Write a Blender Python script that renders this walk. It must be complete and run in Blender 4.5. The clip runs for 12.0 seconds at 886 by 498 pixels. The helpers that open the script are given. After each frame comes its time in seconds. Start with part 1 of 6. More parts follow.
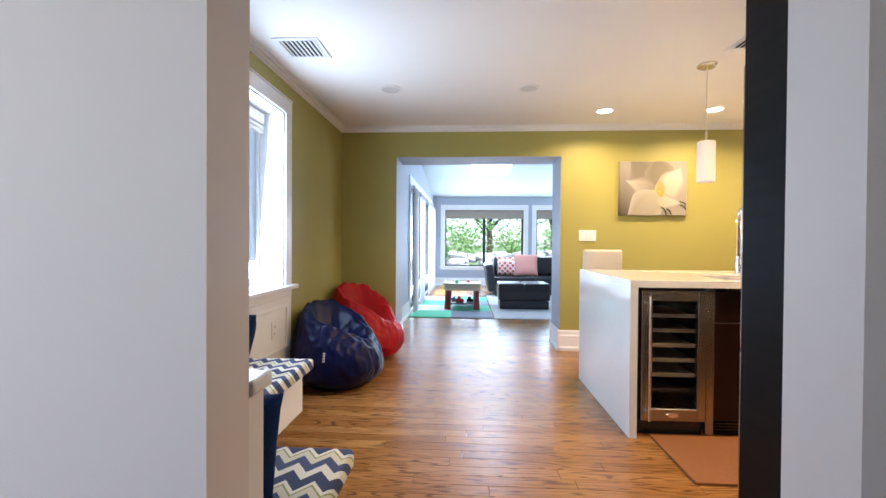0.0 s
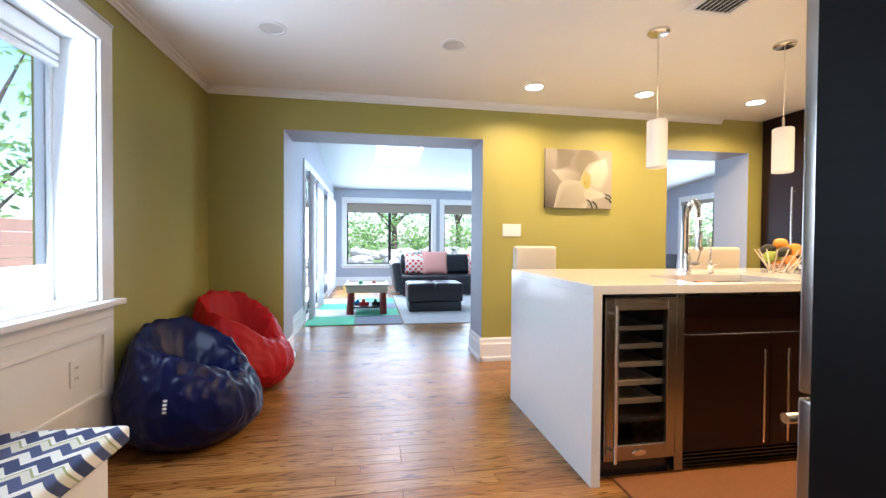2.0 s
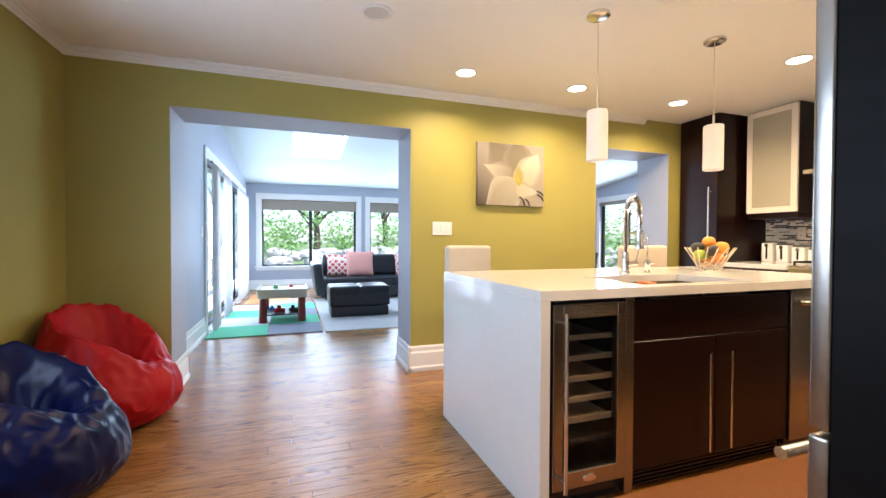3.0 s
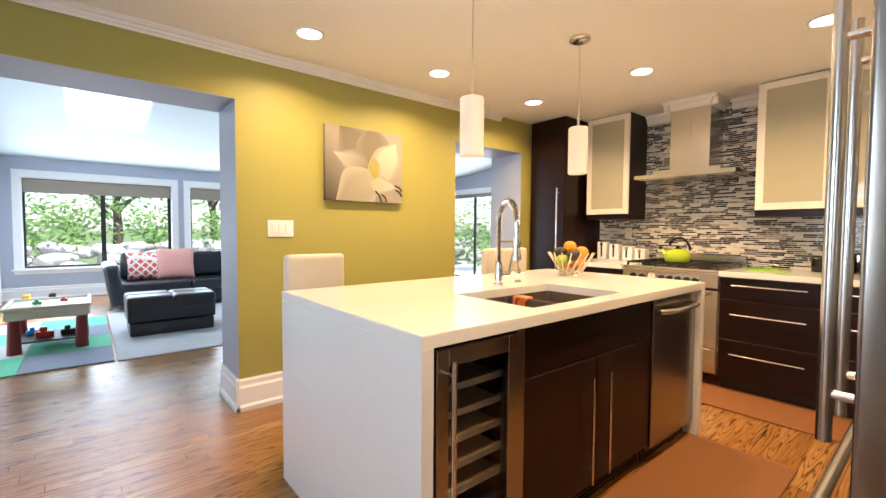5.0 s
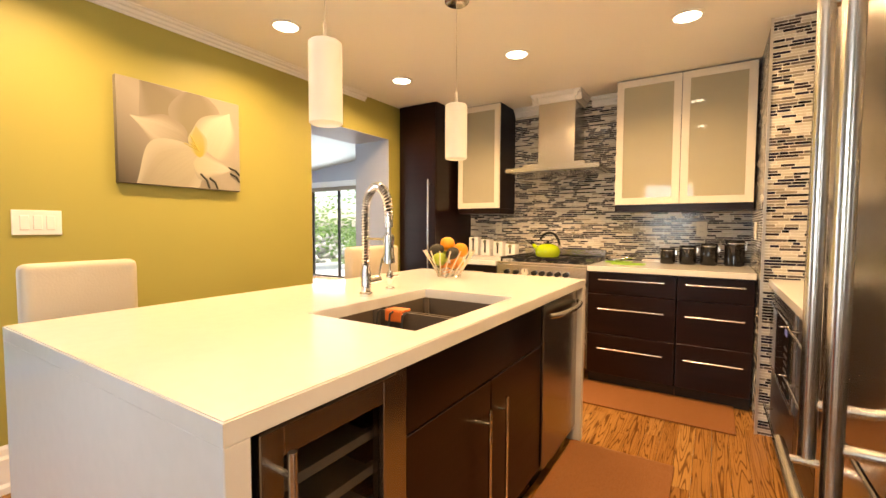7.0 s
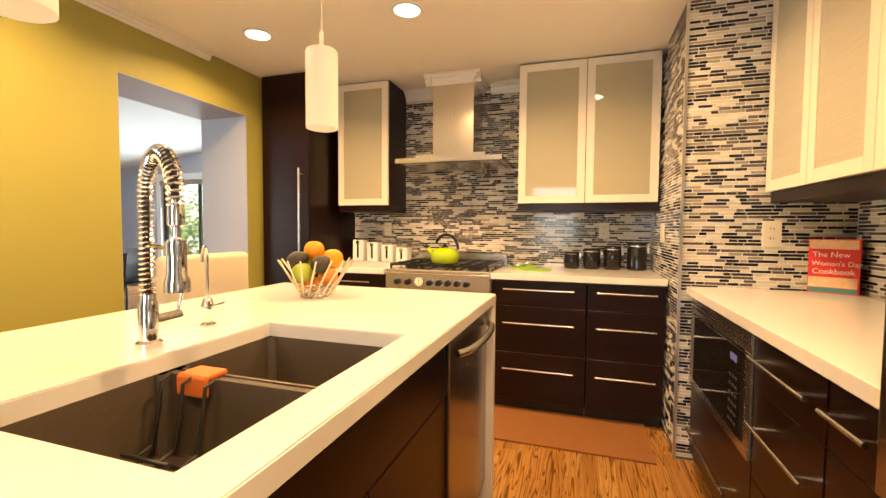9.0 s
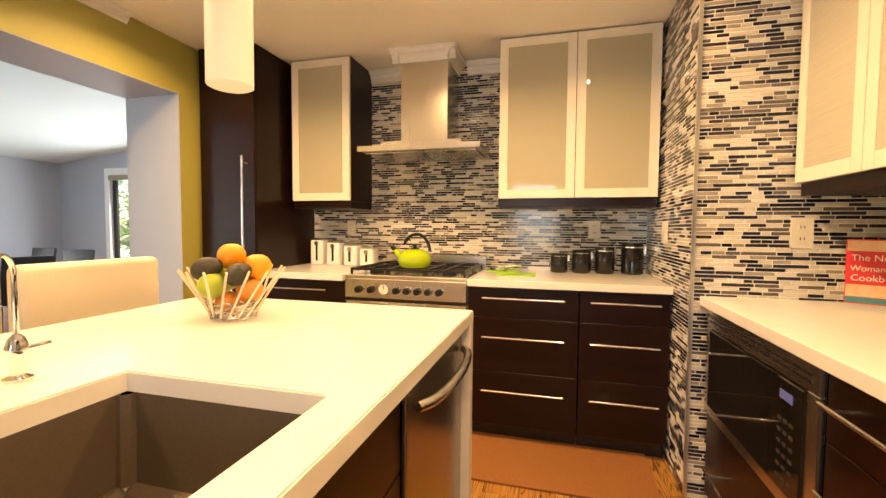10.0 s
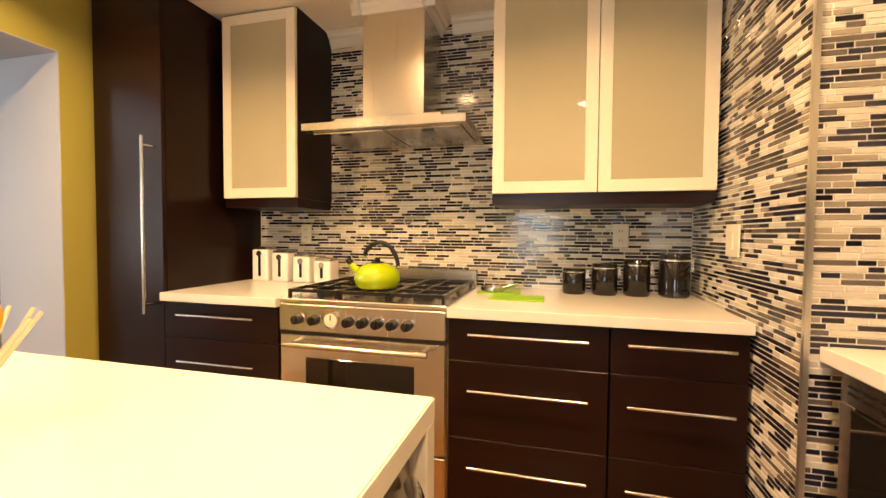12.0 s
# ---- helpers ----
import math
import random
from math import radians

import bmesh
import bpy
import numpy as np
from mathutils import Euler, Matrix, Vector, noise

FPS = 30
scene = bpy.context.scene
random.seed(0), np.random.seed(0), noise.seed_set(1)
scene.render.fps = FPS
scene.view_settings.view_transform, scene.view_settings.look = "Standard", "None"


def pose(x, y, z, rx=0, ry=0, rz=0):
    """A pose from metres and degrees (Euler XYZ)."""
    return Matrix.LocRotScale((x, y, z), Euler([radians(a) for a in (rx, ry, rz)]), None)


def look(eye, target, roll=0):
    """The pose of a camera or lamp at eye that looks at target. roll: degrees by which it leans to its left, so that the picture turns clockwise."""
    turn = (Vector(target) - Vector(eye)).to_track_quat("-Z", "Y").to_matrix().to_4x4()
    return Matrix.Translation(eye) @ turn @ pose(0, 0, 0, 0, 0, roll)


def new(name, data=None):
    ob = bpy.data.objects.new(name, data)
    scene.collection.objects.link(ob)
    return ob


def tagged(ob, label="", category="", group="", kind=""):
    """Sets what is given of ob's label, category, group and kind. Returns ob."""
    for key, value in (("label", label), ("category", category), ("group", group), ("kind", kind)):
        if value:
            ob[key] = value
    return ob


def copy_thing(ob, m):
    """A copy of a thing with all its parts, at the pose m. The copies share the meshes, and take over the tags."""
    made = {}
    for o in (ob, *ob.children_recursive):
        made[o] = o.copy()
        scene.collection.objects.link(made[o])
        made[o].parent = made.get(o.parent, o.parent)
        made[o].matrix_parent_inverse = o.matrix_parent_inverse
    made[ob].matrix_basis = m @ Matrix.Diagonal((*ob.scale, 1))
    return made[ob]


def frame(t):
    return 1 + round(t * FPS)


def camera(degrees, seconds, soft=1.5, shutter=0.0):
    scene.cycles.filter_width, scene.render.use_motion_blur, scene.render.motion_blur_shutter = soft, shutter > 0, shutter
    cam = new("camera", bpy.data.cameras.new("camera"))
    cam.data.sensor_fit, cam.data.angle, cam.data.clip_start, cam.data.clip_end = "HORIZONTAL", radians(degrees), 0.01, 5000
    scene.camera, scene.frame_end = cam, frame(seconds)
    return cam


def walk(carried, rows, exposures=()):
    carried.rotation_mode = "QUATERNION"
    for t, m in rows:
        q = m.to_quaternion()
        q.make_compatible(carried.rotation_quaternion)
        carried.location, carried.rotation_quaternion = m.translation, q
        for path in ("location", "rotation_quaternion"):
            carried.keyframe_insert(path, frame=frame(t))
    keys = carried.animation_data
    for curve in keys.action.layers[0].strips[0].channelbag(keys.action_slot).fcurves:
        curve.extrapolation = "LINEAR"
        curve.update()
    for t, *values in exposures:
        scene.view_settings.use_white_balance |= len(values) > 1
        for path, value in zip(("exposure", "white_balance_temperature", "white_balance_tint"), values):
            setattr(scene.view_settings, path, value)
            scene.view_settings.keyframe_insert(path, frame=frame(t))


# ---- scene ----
cam = camera(92.3, 12.0)
PATH = [
    (0, (0.935, 1.779, 1.115), (0.819, 3.775, 1.093), 0.4),
    (0.5, (0.917, 1.99, 1.115), (0.859, 3.989, 1.092), 0.4),
    (1, (0.894, 2.176, 1.11), (0.938, 4.176, 1.085), 0.4),
    (1.5, (0.877, 2.347, 1.117), (1.067, 4.337, 1.082), 0.4),
    (2, (0.888, 2.529, 1.107), (1.226, 4.5, 1.072), 0.4),
    (2.5, (0.93, 2.683, 1.097), (1.425, 4.621, 1.063), 0.3),
    (3, (0.971, 2.87, 1.106), (1.638, 4.755, 1.07), 0.2),
    (3.5, (1.007, 3.012, 1.16), (1.859, 4.821, 1.113), 0.1),
    (5.5, (1.24, 3.445, 1.209), (2.63, 4.88, 1.119), 0.4),
    (6, (1.312, 3.529, 1.2), (2.809, 4.851, 1.111), 0.3),
    (6.5, (1.391, 3.607, 1.195), (2.991, 4.804, 1.103), 0.2),
    (7, (1.53, 3.686, 1.202), (3.216, 4.757, 1.1), 0.2),
    (7.5, (1.666, 3.742, 1.19), (3.422, 4.694, 1.094), 0.3),
    (9.5, (2.306, 3.982, 1.2), (4.228, 4.528, 1.103), 0.4),
    (10, (2.525, 4.01, 1.196), (4.455, 4.527, 1.1), 0.4),
    (10.5, (2.726, 4.023, 1.197), (4.658, 4.534, 1.113), 0.4),
    (11, (2.911, 4.026, 1.198), (4.845, 4.531, 1.127), 0.5),
    (11.5, (3.101, 4.05, 1.198), (5.033, 4.563, 1.124), 0.4),
    (12, (3.251, 4.083, 1.202), (5.183, 4.596, 1.13), 0.4),
]
walk(cam, [(t, look(eye, target, roll)) for t, eye, target, roll in PATH],
     [(0, 1.66, 5450, 10), (3.5, 1.6, 5500, 10), (5.5, 1.55, 6300, 11), (7.5, 1.53, 7300, 13), (12, 1.58, 7500, 13)])

# ---- light ----
world = bpy.data.worlds.new("sky_world")
scene.world = world
world.use_nodes = True
_nt = world.node_tree
_sky = _nt.nodes.new("ShaderNodeTexSky")
_sky.sky_type, _sky.sun_disc = "NISHITA", False
_sky.sun_elevation, _sky.sun_rotation = radians(61), radians(147)
_nt.links.new(_sky.outputs[0], _nt.nodes["Background"].inputs[0])
_nt.nodes["Background"].inputs[1].default_value = 0.15
_sun = bpy.data.lights.new("sun", "SUN")
_sun.energy, _sun.angle, _sun.color = 5.0, radians(0.5), (1.0, 0.95, 0.88)
sun = new("sun", _sun)
sun.matrix_basis = look((0, 0, 30), (-9, 14, 0))

WARM = (1.0, 0.645, 0.325)
CAN_WATTS, WINDOW_WATTS = 7.1, 12.0


def area_lamp(name, eye, target, w, h, watts, color, shape="RECTANGLE", spread=180):
    la = bpy.data.lights.new(name, "AREA")
    la.shape, la.size, la.energy, la.color, la.spread = shape, w, watts, color, radians(spread)
    if shape == "RECTANGLE":
        la.size_y = h
    ob = new(name, la)
    ob.matrix_basis = look(eye, target)
    return ob


DAY = (0.80, 0.90, 1.0)
area_lamp("side_window_daylight", (-0.60, 4.46, 1.42), (2, 4.46, 1.2), 0.8, 1.25, WINDOW_WATTS * 0.9, DAY)
area_lamp("sunroom_window_daylight", (1.38, 13.35, 1.3), (1.38, 5, 0.8), 1.9, 1.2, WINDOW_WATTS * 2.2, DAY)
area_lamp("sunroom_second_window_daylight", (3.7, 13.35, 1.3), (3.7, 5, 0.8), 1.7, 1.2, WINDOW_WATTS * 2.2, DAY)
area_lamp("sliding_door_daylight", (-0.02, 10.75, 1.05), (3, 10.75, 0.8), 3.9, 1.8, WINDOW_WATTS * 2.8, DAY)
area_lamp("garden_door_daylight", (8.62, 10.7, 1.05), (3, 10.0, 0.8), 2.5, 1.9, WINDOW_WATTS * 3.8, DAY)
area_lamp("skylight_daylight", (1.4, 10.34, 2.86), (1.4, 10.2, 0), 0.75, 1.4, WINDOW_WATTS * 1.4, DAY)
# added fill to brighten the hall; no window is seen there
area_lamp("hall_fill", (-0.6, -0.95, 1.5), (-0.8, 3, 1.3), 1.4, 1.2, WINDOW_WATTS * 0.54, (1.0, 0.97, 0.93), spread=95)


# ---- materials ----
def material(name, color, rough=0.5, metal=0.0, var=0.0, scale=(6, 6, 6), bump=0.0, bump_scale=80.0, coat=0.0, color2=None, stretch=None):
    m = bpy.data.materials.new(name)
    m.use_nodes = True
    nt = m.node_tree
    b = nt.nodes["Principled BSDF"]
    b.inputs["Base Color"].default_value = (*color, 1)
    b.inputs["Roughness"].default_value = rough
    b.inputs["Metallic"].default_value = metal
    b.inputs["Coat Weight"].default_value = coat
    b.inputs["Coat Roughness"].default_value = 0.1
    tc = nt.nodes.new("ShaderNodeTexCoord")
    if var > 0:
        mp = nt.nodes.new("ShaderNodeMapping")
        mp.inputs["Scale"].default_value = scale
        nz = nt.nodes.new("ShaderNodeTexNoise")
        nz.inputs["Detail"].default_value = 6
        nz.inputs["Scale"].default_value = 1.0
        mix = nt.nodes.new("ShaderNodeMix")
        mix.data_type = "RGBA"
        c2 = color2 or tuple(max(0.0, c * (1 - var)) for c in color)
        c1 = color if color2 else tuple(min(1.0, c * (1 + var * 0.6)) for c in color)
        mix.inputs["A"].default_value, mix.inputs["B"].default_value = (*c1, 1), (*c2, 1)
        nt.links.new(tc.outputs["Object"], mp.inputs[0])
        nt.links.new(mp.outputs[0], nz.inputs["Vector"])
        nt.links.new(nz.outputs["Fac"], mix.inputs["Factor"])
        nt.links.new(mix.outputs["Result"], b.inputs["Base Color"])
        rr = nt.nodes.new("ShaderNodeMapRange")
        rr.inputs["To Min"].default_value, rr.inputs["To Max"].default_value = rough * 0.85, min(1, rough * 1.15)
        nt.links.new(nz.outputs["Fac"], rr.inputs["Value"])
        nt.links.new(rr.outputs[0], b.inputs["Roughness"])
    if bump > 0:
        n2 = nt.nodes.new("ShaderNodeTexNoise")
        n2.inputs["Scale"].default_value, n2.inputs["Detail"].default_value = bump_scale, 3
        bp = nt.nodes.new("ShaderNodeBump")
        bp.inputs["Strength"].default_value, bp.inputs["Distance"].default_value = bump, 0.005
        if stretch:
            mp2 = nt.nodes.new("ShaderNodeMapping")
            mp2.inputs["Scale"].default_value = stretch
            nt.links.new(tc.outputs["Object"], mp2.inputs[0])
            nt.links.new(mp2.outputs[0], n2.inputs["Vector"])
        else:
            nt.links.new(tc.outputs["Object"], n2.inputs["Vector"])
        nt.links.new(n2.outputs["Fac"], bp.inputs["Height"])
        nt.links.new(bp.outputs[0], b.inputs["Normal"])
    return m


def emitter(name, color, strength):
    m = bpy.data.materials.new(name)
    m.use_nodes = True
    b = m.node_tree.nodes["Principled BSDF"]
    b.inputs["Base Color"].default_value = (0.8, 0.8, 0.8, 1)
    b.inputs["Emission Color"].default_value = (*color, 1)
    b.inputs["Emission Strength"].default_value = strength
    return m


def random_colors(name, stops, rough, island=True, grain=None, coat=0.0, spec=0.5):
    """A material whose pieces differ: stops is a list of (position, colour)."""
    m = bpy.data.materials.new(name)
    m.use_nodes = True
    nt = m.node_tree
    b = nt.nodes["Principled BSDF"]
    b.inputs["Roughness"].default_value = rough
    b.inputs["Coat Weight"].default_value = coat
    if island:
        rnd = nt.nodes.new("ShaderNodeNewGeometry").outputs["Random Per Island"]
    else:
        rnd = nt.nodes.new("ShaderNodeObjectInfo").outputs["Random"]
    ramp = nt.nodes.new("ShaderNodeValToRGB")
    el = ramp.color_ramp.elements
    el[0].position, el[0].color = stops[0][0], (*stops[0][1], 1)
    el[1].position, el[1].color = stops[1][0], (*stops[1][1], 1)
    for p, c in stops[2:]:
        e = el.new(p)
        e.color = (*c, 1)
    ramp.color_ramp.interpolation = "LINEAR" if grain else "CONSTANT"
    nt.links.new(rnd, ramp.inputs[0])
    out = ramp.outputs[0]
    if grain:
        # oak: long streaks and cathedral figure, set off from board to board
        tc = nt.nodes.new("ShaderNodeTexCoord")
        off = nt.nodes.new("ShaderNodeVectorMath")
        off.operation = "SCALE"
        off.inputs[0].default_value = (31.0, 17.0, 53.0)
        nt.links.new(rnd, off.inputs["Scale"])
        add = nt.nodes.new("ShaderNodeVectorMath")
        geo = nt.nodes.new("ShaderNodeNewGeometry")
        nt.links.new(geo.outputs["Position"], add.inputs[0])
        nt.links.new(off.outputs[0], add.inputs[1])
        mp = nt.nodes.new("ShaderNodeMapping")
        mp.inputs["Scale"].default_value = (1.1, 20, 1)
        nt.links.new(add.outputs[0], mp.inputs[0])
        nz = nt.nodes.new("ShaderNodeTexNoise")
        nz.inputs["Scale"].default_value, nz.inputs["Detail"].default_value = 1.0, 1.5
        nt.links.new(mp.outputs[0], nz.inputs["Vector"])
        mul = nt.nodes.new("ShaderNodeMath")
        mul.operation = "MULTIPLY"
        mul.inputs[1].default_value = 75.0
        nt.links.new(nz.outputs["Fac"], mul.inputs[0])
        sn = nt.nodes.new("ShaderNodeMath")
        sn.operation = "SINE"
        nt.links.new(mul.outputs[0], sn.inputs[0])
        mr = nt.nodes.new("ShaderNodeMapRange")
        mr.inputs["From Min"].default_value, mr.inputs["From Max"].default_value = 0.45, 1.0
        mr.inputs["To Max"].default_value = 0.82
        nt.links.new(sn.outputs[0], mr.inputs["Value"])
        mp3 = nt.nodes.new("ShaderNodeMapping")
        mp3.inputs["Scale"].default_value = (6, 260, 1)
        nt.links.new(add.outputs[0], mp3.inputs[0])
        n3 = nt.nodes.new("ShaderNodeTexNoise")
        n3.inputs["Scale"].default_value, n3.inputs["Detail"].default_value = 1.0, 4
        nt.links.new(mp3.outputs[0], n3.inputs["Vector"])
        mr3 = nt.nodes.new("ShaderNodeMapRange")
        mr3.inputs["From Min"].default_value, mr3.inputs["From Max"].default_value = 0.5, 0.75
        mr3.inputs["To Max"].default_value = 0.5
        nt.links.new(n3.outputs["Fac"], mr3.inputs["Value"])
        mx = nt.nodes.new("ShaderNodeMath")
        mx.operation = "MAXIMUM"
        nt.links.new(mr.outputs[0], mx.inputs[0])
        nt.links.new(mr3.outputs[0], mx.inputs[1])
        mix = nt.nodes.new("ShaderNodeMix")
        mix.data_type = "RGBA"
        nt.links.new(mx.outputs[0], mix.inputs["Factor"])
        nt.links.new(out, mix.inputs["A"])
        mix.inputs["B"].default_value = (*grain, 1)
        out = mix.outputs["Result"]
        bp = nt.nodes.new("ShaderNodeBump")
        bp.inputs["Strength"].default_value, bp.inputs["Distance"].default_value = 0.12, 0.002
        nt.links.new(mx.outputs[0], bp.inputs["Height"])
        nt.links.new(bp.outputs[0], b.inputs["Normal"])
    nt.links.new(out, b.inputs["Base Color"])
    return m


GREEN = material("olive_yellow_wall_paint", (0.355, 0.325, 0.080), 0.55, var=0.08, scale=(1.2, 1.2, 1.2), bump=0.10, bump_scale=220)
GREYBLUE = material("blue_grey_wall_paint", (0.40, 0.44, 0.52), 0.6, var=0.06, scale=(1.5, 1.5, 1.5), bump=0.1, bump_scale=220)
HALL = material("pale_hall_wall_paint", (0.73, 0.69, 0.67), 0.6, var=0.04, scale=(1.5, 1.5, 1.5), bump=0.1, bump_scale=220)
CEIL = material("white_ceiling_paint", (0.86, 0.85, 0.82), 0.7, var=0.03, scale=(1, 1, 1), bump=0.1, bump_scale=160)
# sunroom ceiling: bluer and darker than the kitchen's
PALEBLUE = material("pale_blue_ceiling", (0.60, 0.68, 0.70), 0.7, var=0.03, scale=(1, 1, 1), bump=0.1, bump_scale=160)
WHITE = material("white_trim_paint", (0.80, 0.80, 0.79), 0.32, var=0.03, scale=(4, 4, 4), bump=0.04, bump_scale=60)
QUARTZ = material("white_quartz", (0.72, 0.71, 0.68), 0.10, var=0.05, scale=(30, 30, 30))
ESPRESSO = material("espresso_wood", (0.0125, 0.0036, 0.0021), 0.30, var=0.45, scale=(3, 3, 40), bump=0.05, bump_scale=120)
# same stainless twice: dark reflections in the first colour, lamplight in the second
STEEL = material("brushed_steel_dimmed", (0.36, 0.335, 0.305), 0.25, 1.0, var=0.02, scale=(2, 2, 600), bump=0.012, bump_scale=1.0, stretch=(4, 4, 900))
STEEL_L = material("brushed_steel_lit", (0.64, 0.60, 0.53), 0.26, 1.0, var=0.02, scale=(2, 600, 2))
STEEL_H = material("brushed_steel_handle", (0.68, 0.66, 0.62), 0.22, 1.0, var=0.05, scale=(40, 40, 40))
CHROME = material("polished_chrome", (0.80, 0.80, 0.80), 0.07, 1.0)
BLACK = material("black_enamel", (0.012, 0.012, 0.013), 0.25, var=0.2, scale=(8, 8, 8))
RUBBER = material("black_plastic", (0.02, 0.02, 0.02), 0.5, var=0.2, scale=(20, 20, 20))
GLASSBLACK = material("dark_oven_glass", (0.010, 0.009, 0.008), 0.05)
SINKM = material("granite_composite_sink", (0.085, 0.064, 0.045), 0.42, var=0.25, scale=(150, 150, 150))
SATIN = material("satin_aluminium_door_frame", (0.76, 0.71, 0.61), 0.42, 0.0, var=0.03, scale=(10, 10, 10))
FROST = material("frosted_cabinet_glass", (0.43, 0.40, 0.29), 0.035, var=0.05, scale=(2, 2, 5))
CREAM = material("cream_leather", (0.62, 0.55, 0.43), 0.45, var=0.08, scale=(6, 6, 6), bump=0.15, bump_scale=140)
GROUT = material("pale_grout", (0.84, 0.82, 0.77), 0.8, var=0.06, scale=(40, 40, 40))
ALU = material("aluminium_edge_trim", (0.62, 0.60, 0.56), 0.3, 0.9)
PLATE = material("ivory_plastic_plate", (0.72, 0.68, 0.58), 0.35)
MATBROWN = material("tan_woven_mat", (0.24, 0.088, 0.020), 0.75, var=0.3, scale=(40, 160, 1), bump=0.5, bump_scale=350)
LEATHER = material("black_leather", (0.018, 0.019, 0.024), 0.33, var=0.3, scale=(10, 10, 10), bump=0.25, bump_scale=90)
NAVY = material("navy_nylon", (0.0028, 0.005, 0.042), 0.30, var=0.2, scale=(3, 3, 3), bump=0.25, bump_scale=18)
RED = material("red_nylon", (0.34, 0.003, 0.005), 0.48, var=0.15, scale=(3, 3, 3), bump=0.25, bump_scale=18)
for _m in (NAVY, RED):
    _m.node_tree.nodes["Principled BSDF"].inputs["Specular IOR Level"].default_value = 0.20
NAVYCLOTH = material("navy_cotton", (0.004, 0.020, 0.085), 0.85, var=0.3, scale=(90, 90, 90), bump=0.3, bump_scale=400)
OAK_STOPS = [(0.0, (0.28, 0.122, 0.029)), (0.35, (0.37, 0.180, 0.048)), (0.7, (0.31, 0.141, 0.035)), (1.0, (0.41, 0.216, 0.062))]
OAK = random_colors("oak_floorboards", OAK_STOPS, 0.27, True, (0.070, 0.021, 0.005))
OAK_ONE = random_colors("oak_floorboard", OAK_STOPS, 0.27, False, (0.070, 0.021, 0.005))
TILE_STOPS = [(0.0, (0.60, 0.56, 0.48)), (0.20, (0.012, 0.010, 0.015)), (0.40, (0.13, 0.11, 0.098)), (0.54, (0.66, 0.63, 0.56)),
              (0.68, (0.034, 0.025, 0.028)), (0.80, (0.33, 0.29, 0.23)), (0.90, (0.020, 0.020, 0.040))]
TILE = random_colors("glass_mosaic_tiles", TILE_STOPS, 0.12, True)
TILE_ONE = random_colors("glass_mosaic_tile", TILE_STOPS, 0.12, False)
CANGLOW = emitter("lit_lamp_lens", (1.0, 0.85, 0.62), 5.6)
SHADEGLOW = emitter("lit_opal_glass", (1.0, 0.76, 0.46), 0.10)
SHADEGLOW.node_tree.nodes["Principled BSDF"].inputs["Base Color"].default_value = (0.60, 0.57, 0.52, 1)
GLASS = bpy.data.materials.new("clear_glass")
GLASS.use_nodes = True
_g = GLASS.node_tree.nodes["Principled BSDF"]
_g.inputs["Transmission Weight"].default_value, _g.inputs["Roughness"].default_value, _g.inputs["IOR"].default_value = 1.0, 0.0, 1.12

NAVYCLOTH.node_tree.nodes["Principled BSDF"].inputs["Specular IOR Level"].default_value = 0.15
ESPRESSO.node_tree.nodes["Principled BSDF"].inputs["Specular IOR Level"].default_value = 0.24


# ---- building helpers ----
def box(bm, x0, x1, y0, y1, z0, z1, bevel=0.0, seg=1):
    r = bmesh.ops.create_cube(bm, size=1.0, matrix=Matrix.Translation(((x0 + x1) / 2, (y0 + y1) / 2, (z0 + z1) / 2)) @ Matrix.Diagonal((x1 - x0, y1 - y0, z1 - z0, 1)))
    if bevel > 0:
        es = list({e for v in r["verts"] for e in v.link_edges})
        bmesh.ops.bevel(bm, geom=es, offset=bevel, segments=seg, affect="EDGES", profile=0.6)
    return bm


def boxes(*rows, bevel=0.0, seg=1):
    bm = bmesh.new()
    for r in rows:
        box(bm, *r, bevel=bevel, seg=seg)
    return bm


def rod(bm, a, b, r, seg=12, r2=None):
    a, b = Vector(a), Vector(b)
    d = b - a
    m = Matrix.Translation((a + b) / 2) @ d.to_track_quat("Z", "Y").to_matrix().to_4x4()
    bmesh.ops.create_cone(bm, cap_ends=True, segments=seg, radius1=r, radius2=r if r2 is None else r2, depth=d.length, matrix=m)
    return bm


def rods(*rows, seg=12):
    bm = bmesh.new()
    for a, b, r in rows:
        rod(bm, a, b, r, seg)
    return bm


def lathe(bm, prof, cx, cy, cz, seg=32):
    rings = []
    for r, z in prof:
        rings.append([bm.verts.new((cx + r * math.cos(2 * math.pi * i / seg), cy + r * math.sin(2 * math.pi * i / seg), cz + z)) for i in range(seg)])
    for a, b in zip(rings, rings[1:]):
        for i in range(seg):
            bm.faces.new((a[i], a[(i + 1) % seg], b[(i + 1) % seg], b[i]))
    if prof[0][0] > 1e-4:
        bm.faces.new(rings[0][::-1])
    if prof[-1][0] > 1e-4:
        bm.faces.new(rings[-1])
    return bm


def tube(bm, pts, r, seg=10, radii=None):
    pts = [Vector(p) for p in pts]
    rings = []
    n = None
    for i, p in enumerate(pts):
        d = (pts[min(i + 1, len(pts) - 1)] - pts[max(i - 1, 0)]).normalized()
        if n is None:
            n = d.orthogonal().normalized()
        n = (n - d * n.dot(d)).normalized()
        q = d.cross(n)
        rr = radii[i] if radii else r
        rings.append([bm.verts.new(p + rr * (math.cos(2 * math.pi * k / seg) * n + math.sin(2 * math.pi * k / seg) * q)) for k in range(seg)])
    for a, b in zip(rings, rings[1:]):
        for k in range(seg):
            bm.faces.new((a[k], a[(k + 1) % seg], b[(k + 1) % seg], b[k]))
    bm.faces.new(rings[0][::-1])
    bm.faces.new(rings[-1])
    return bm


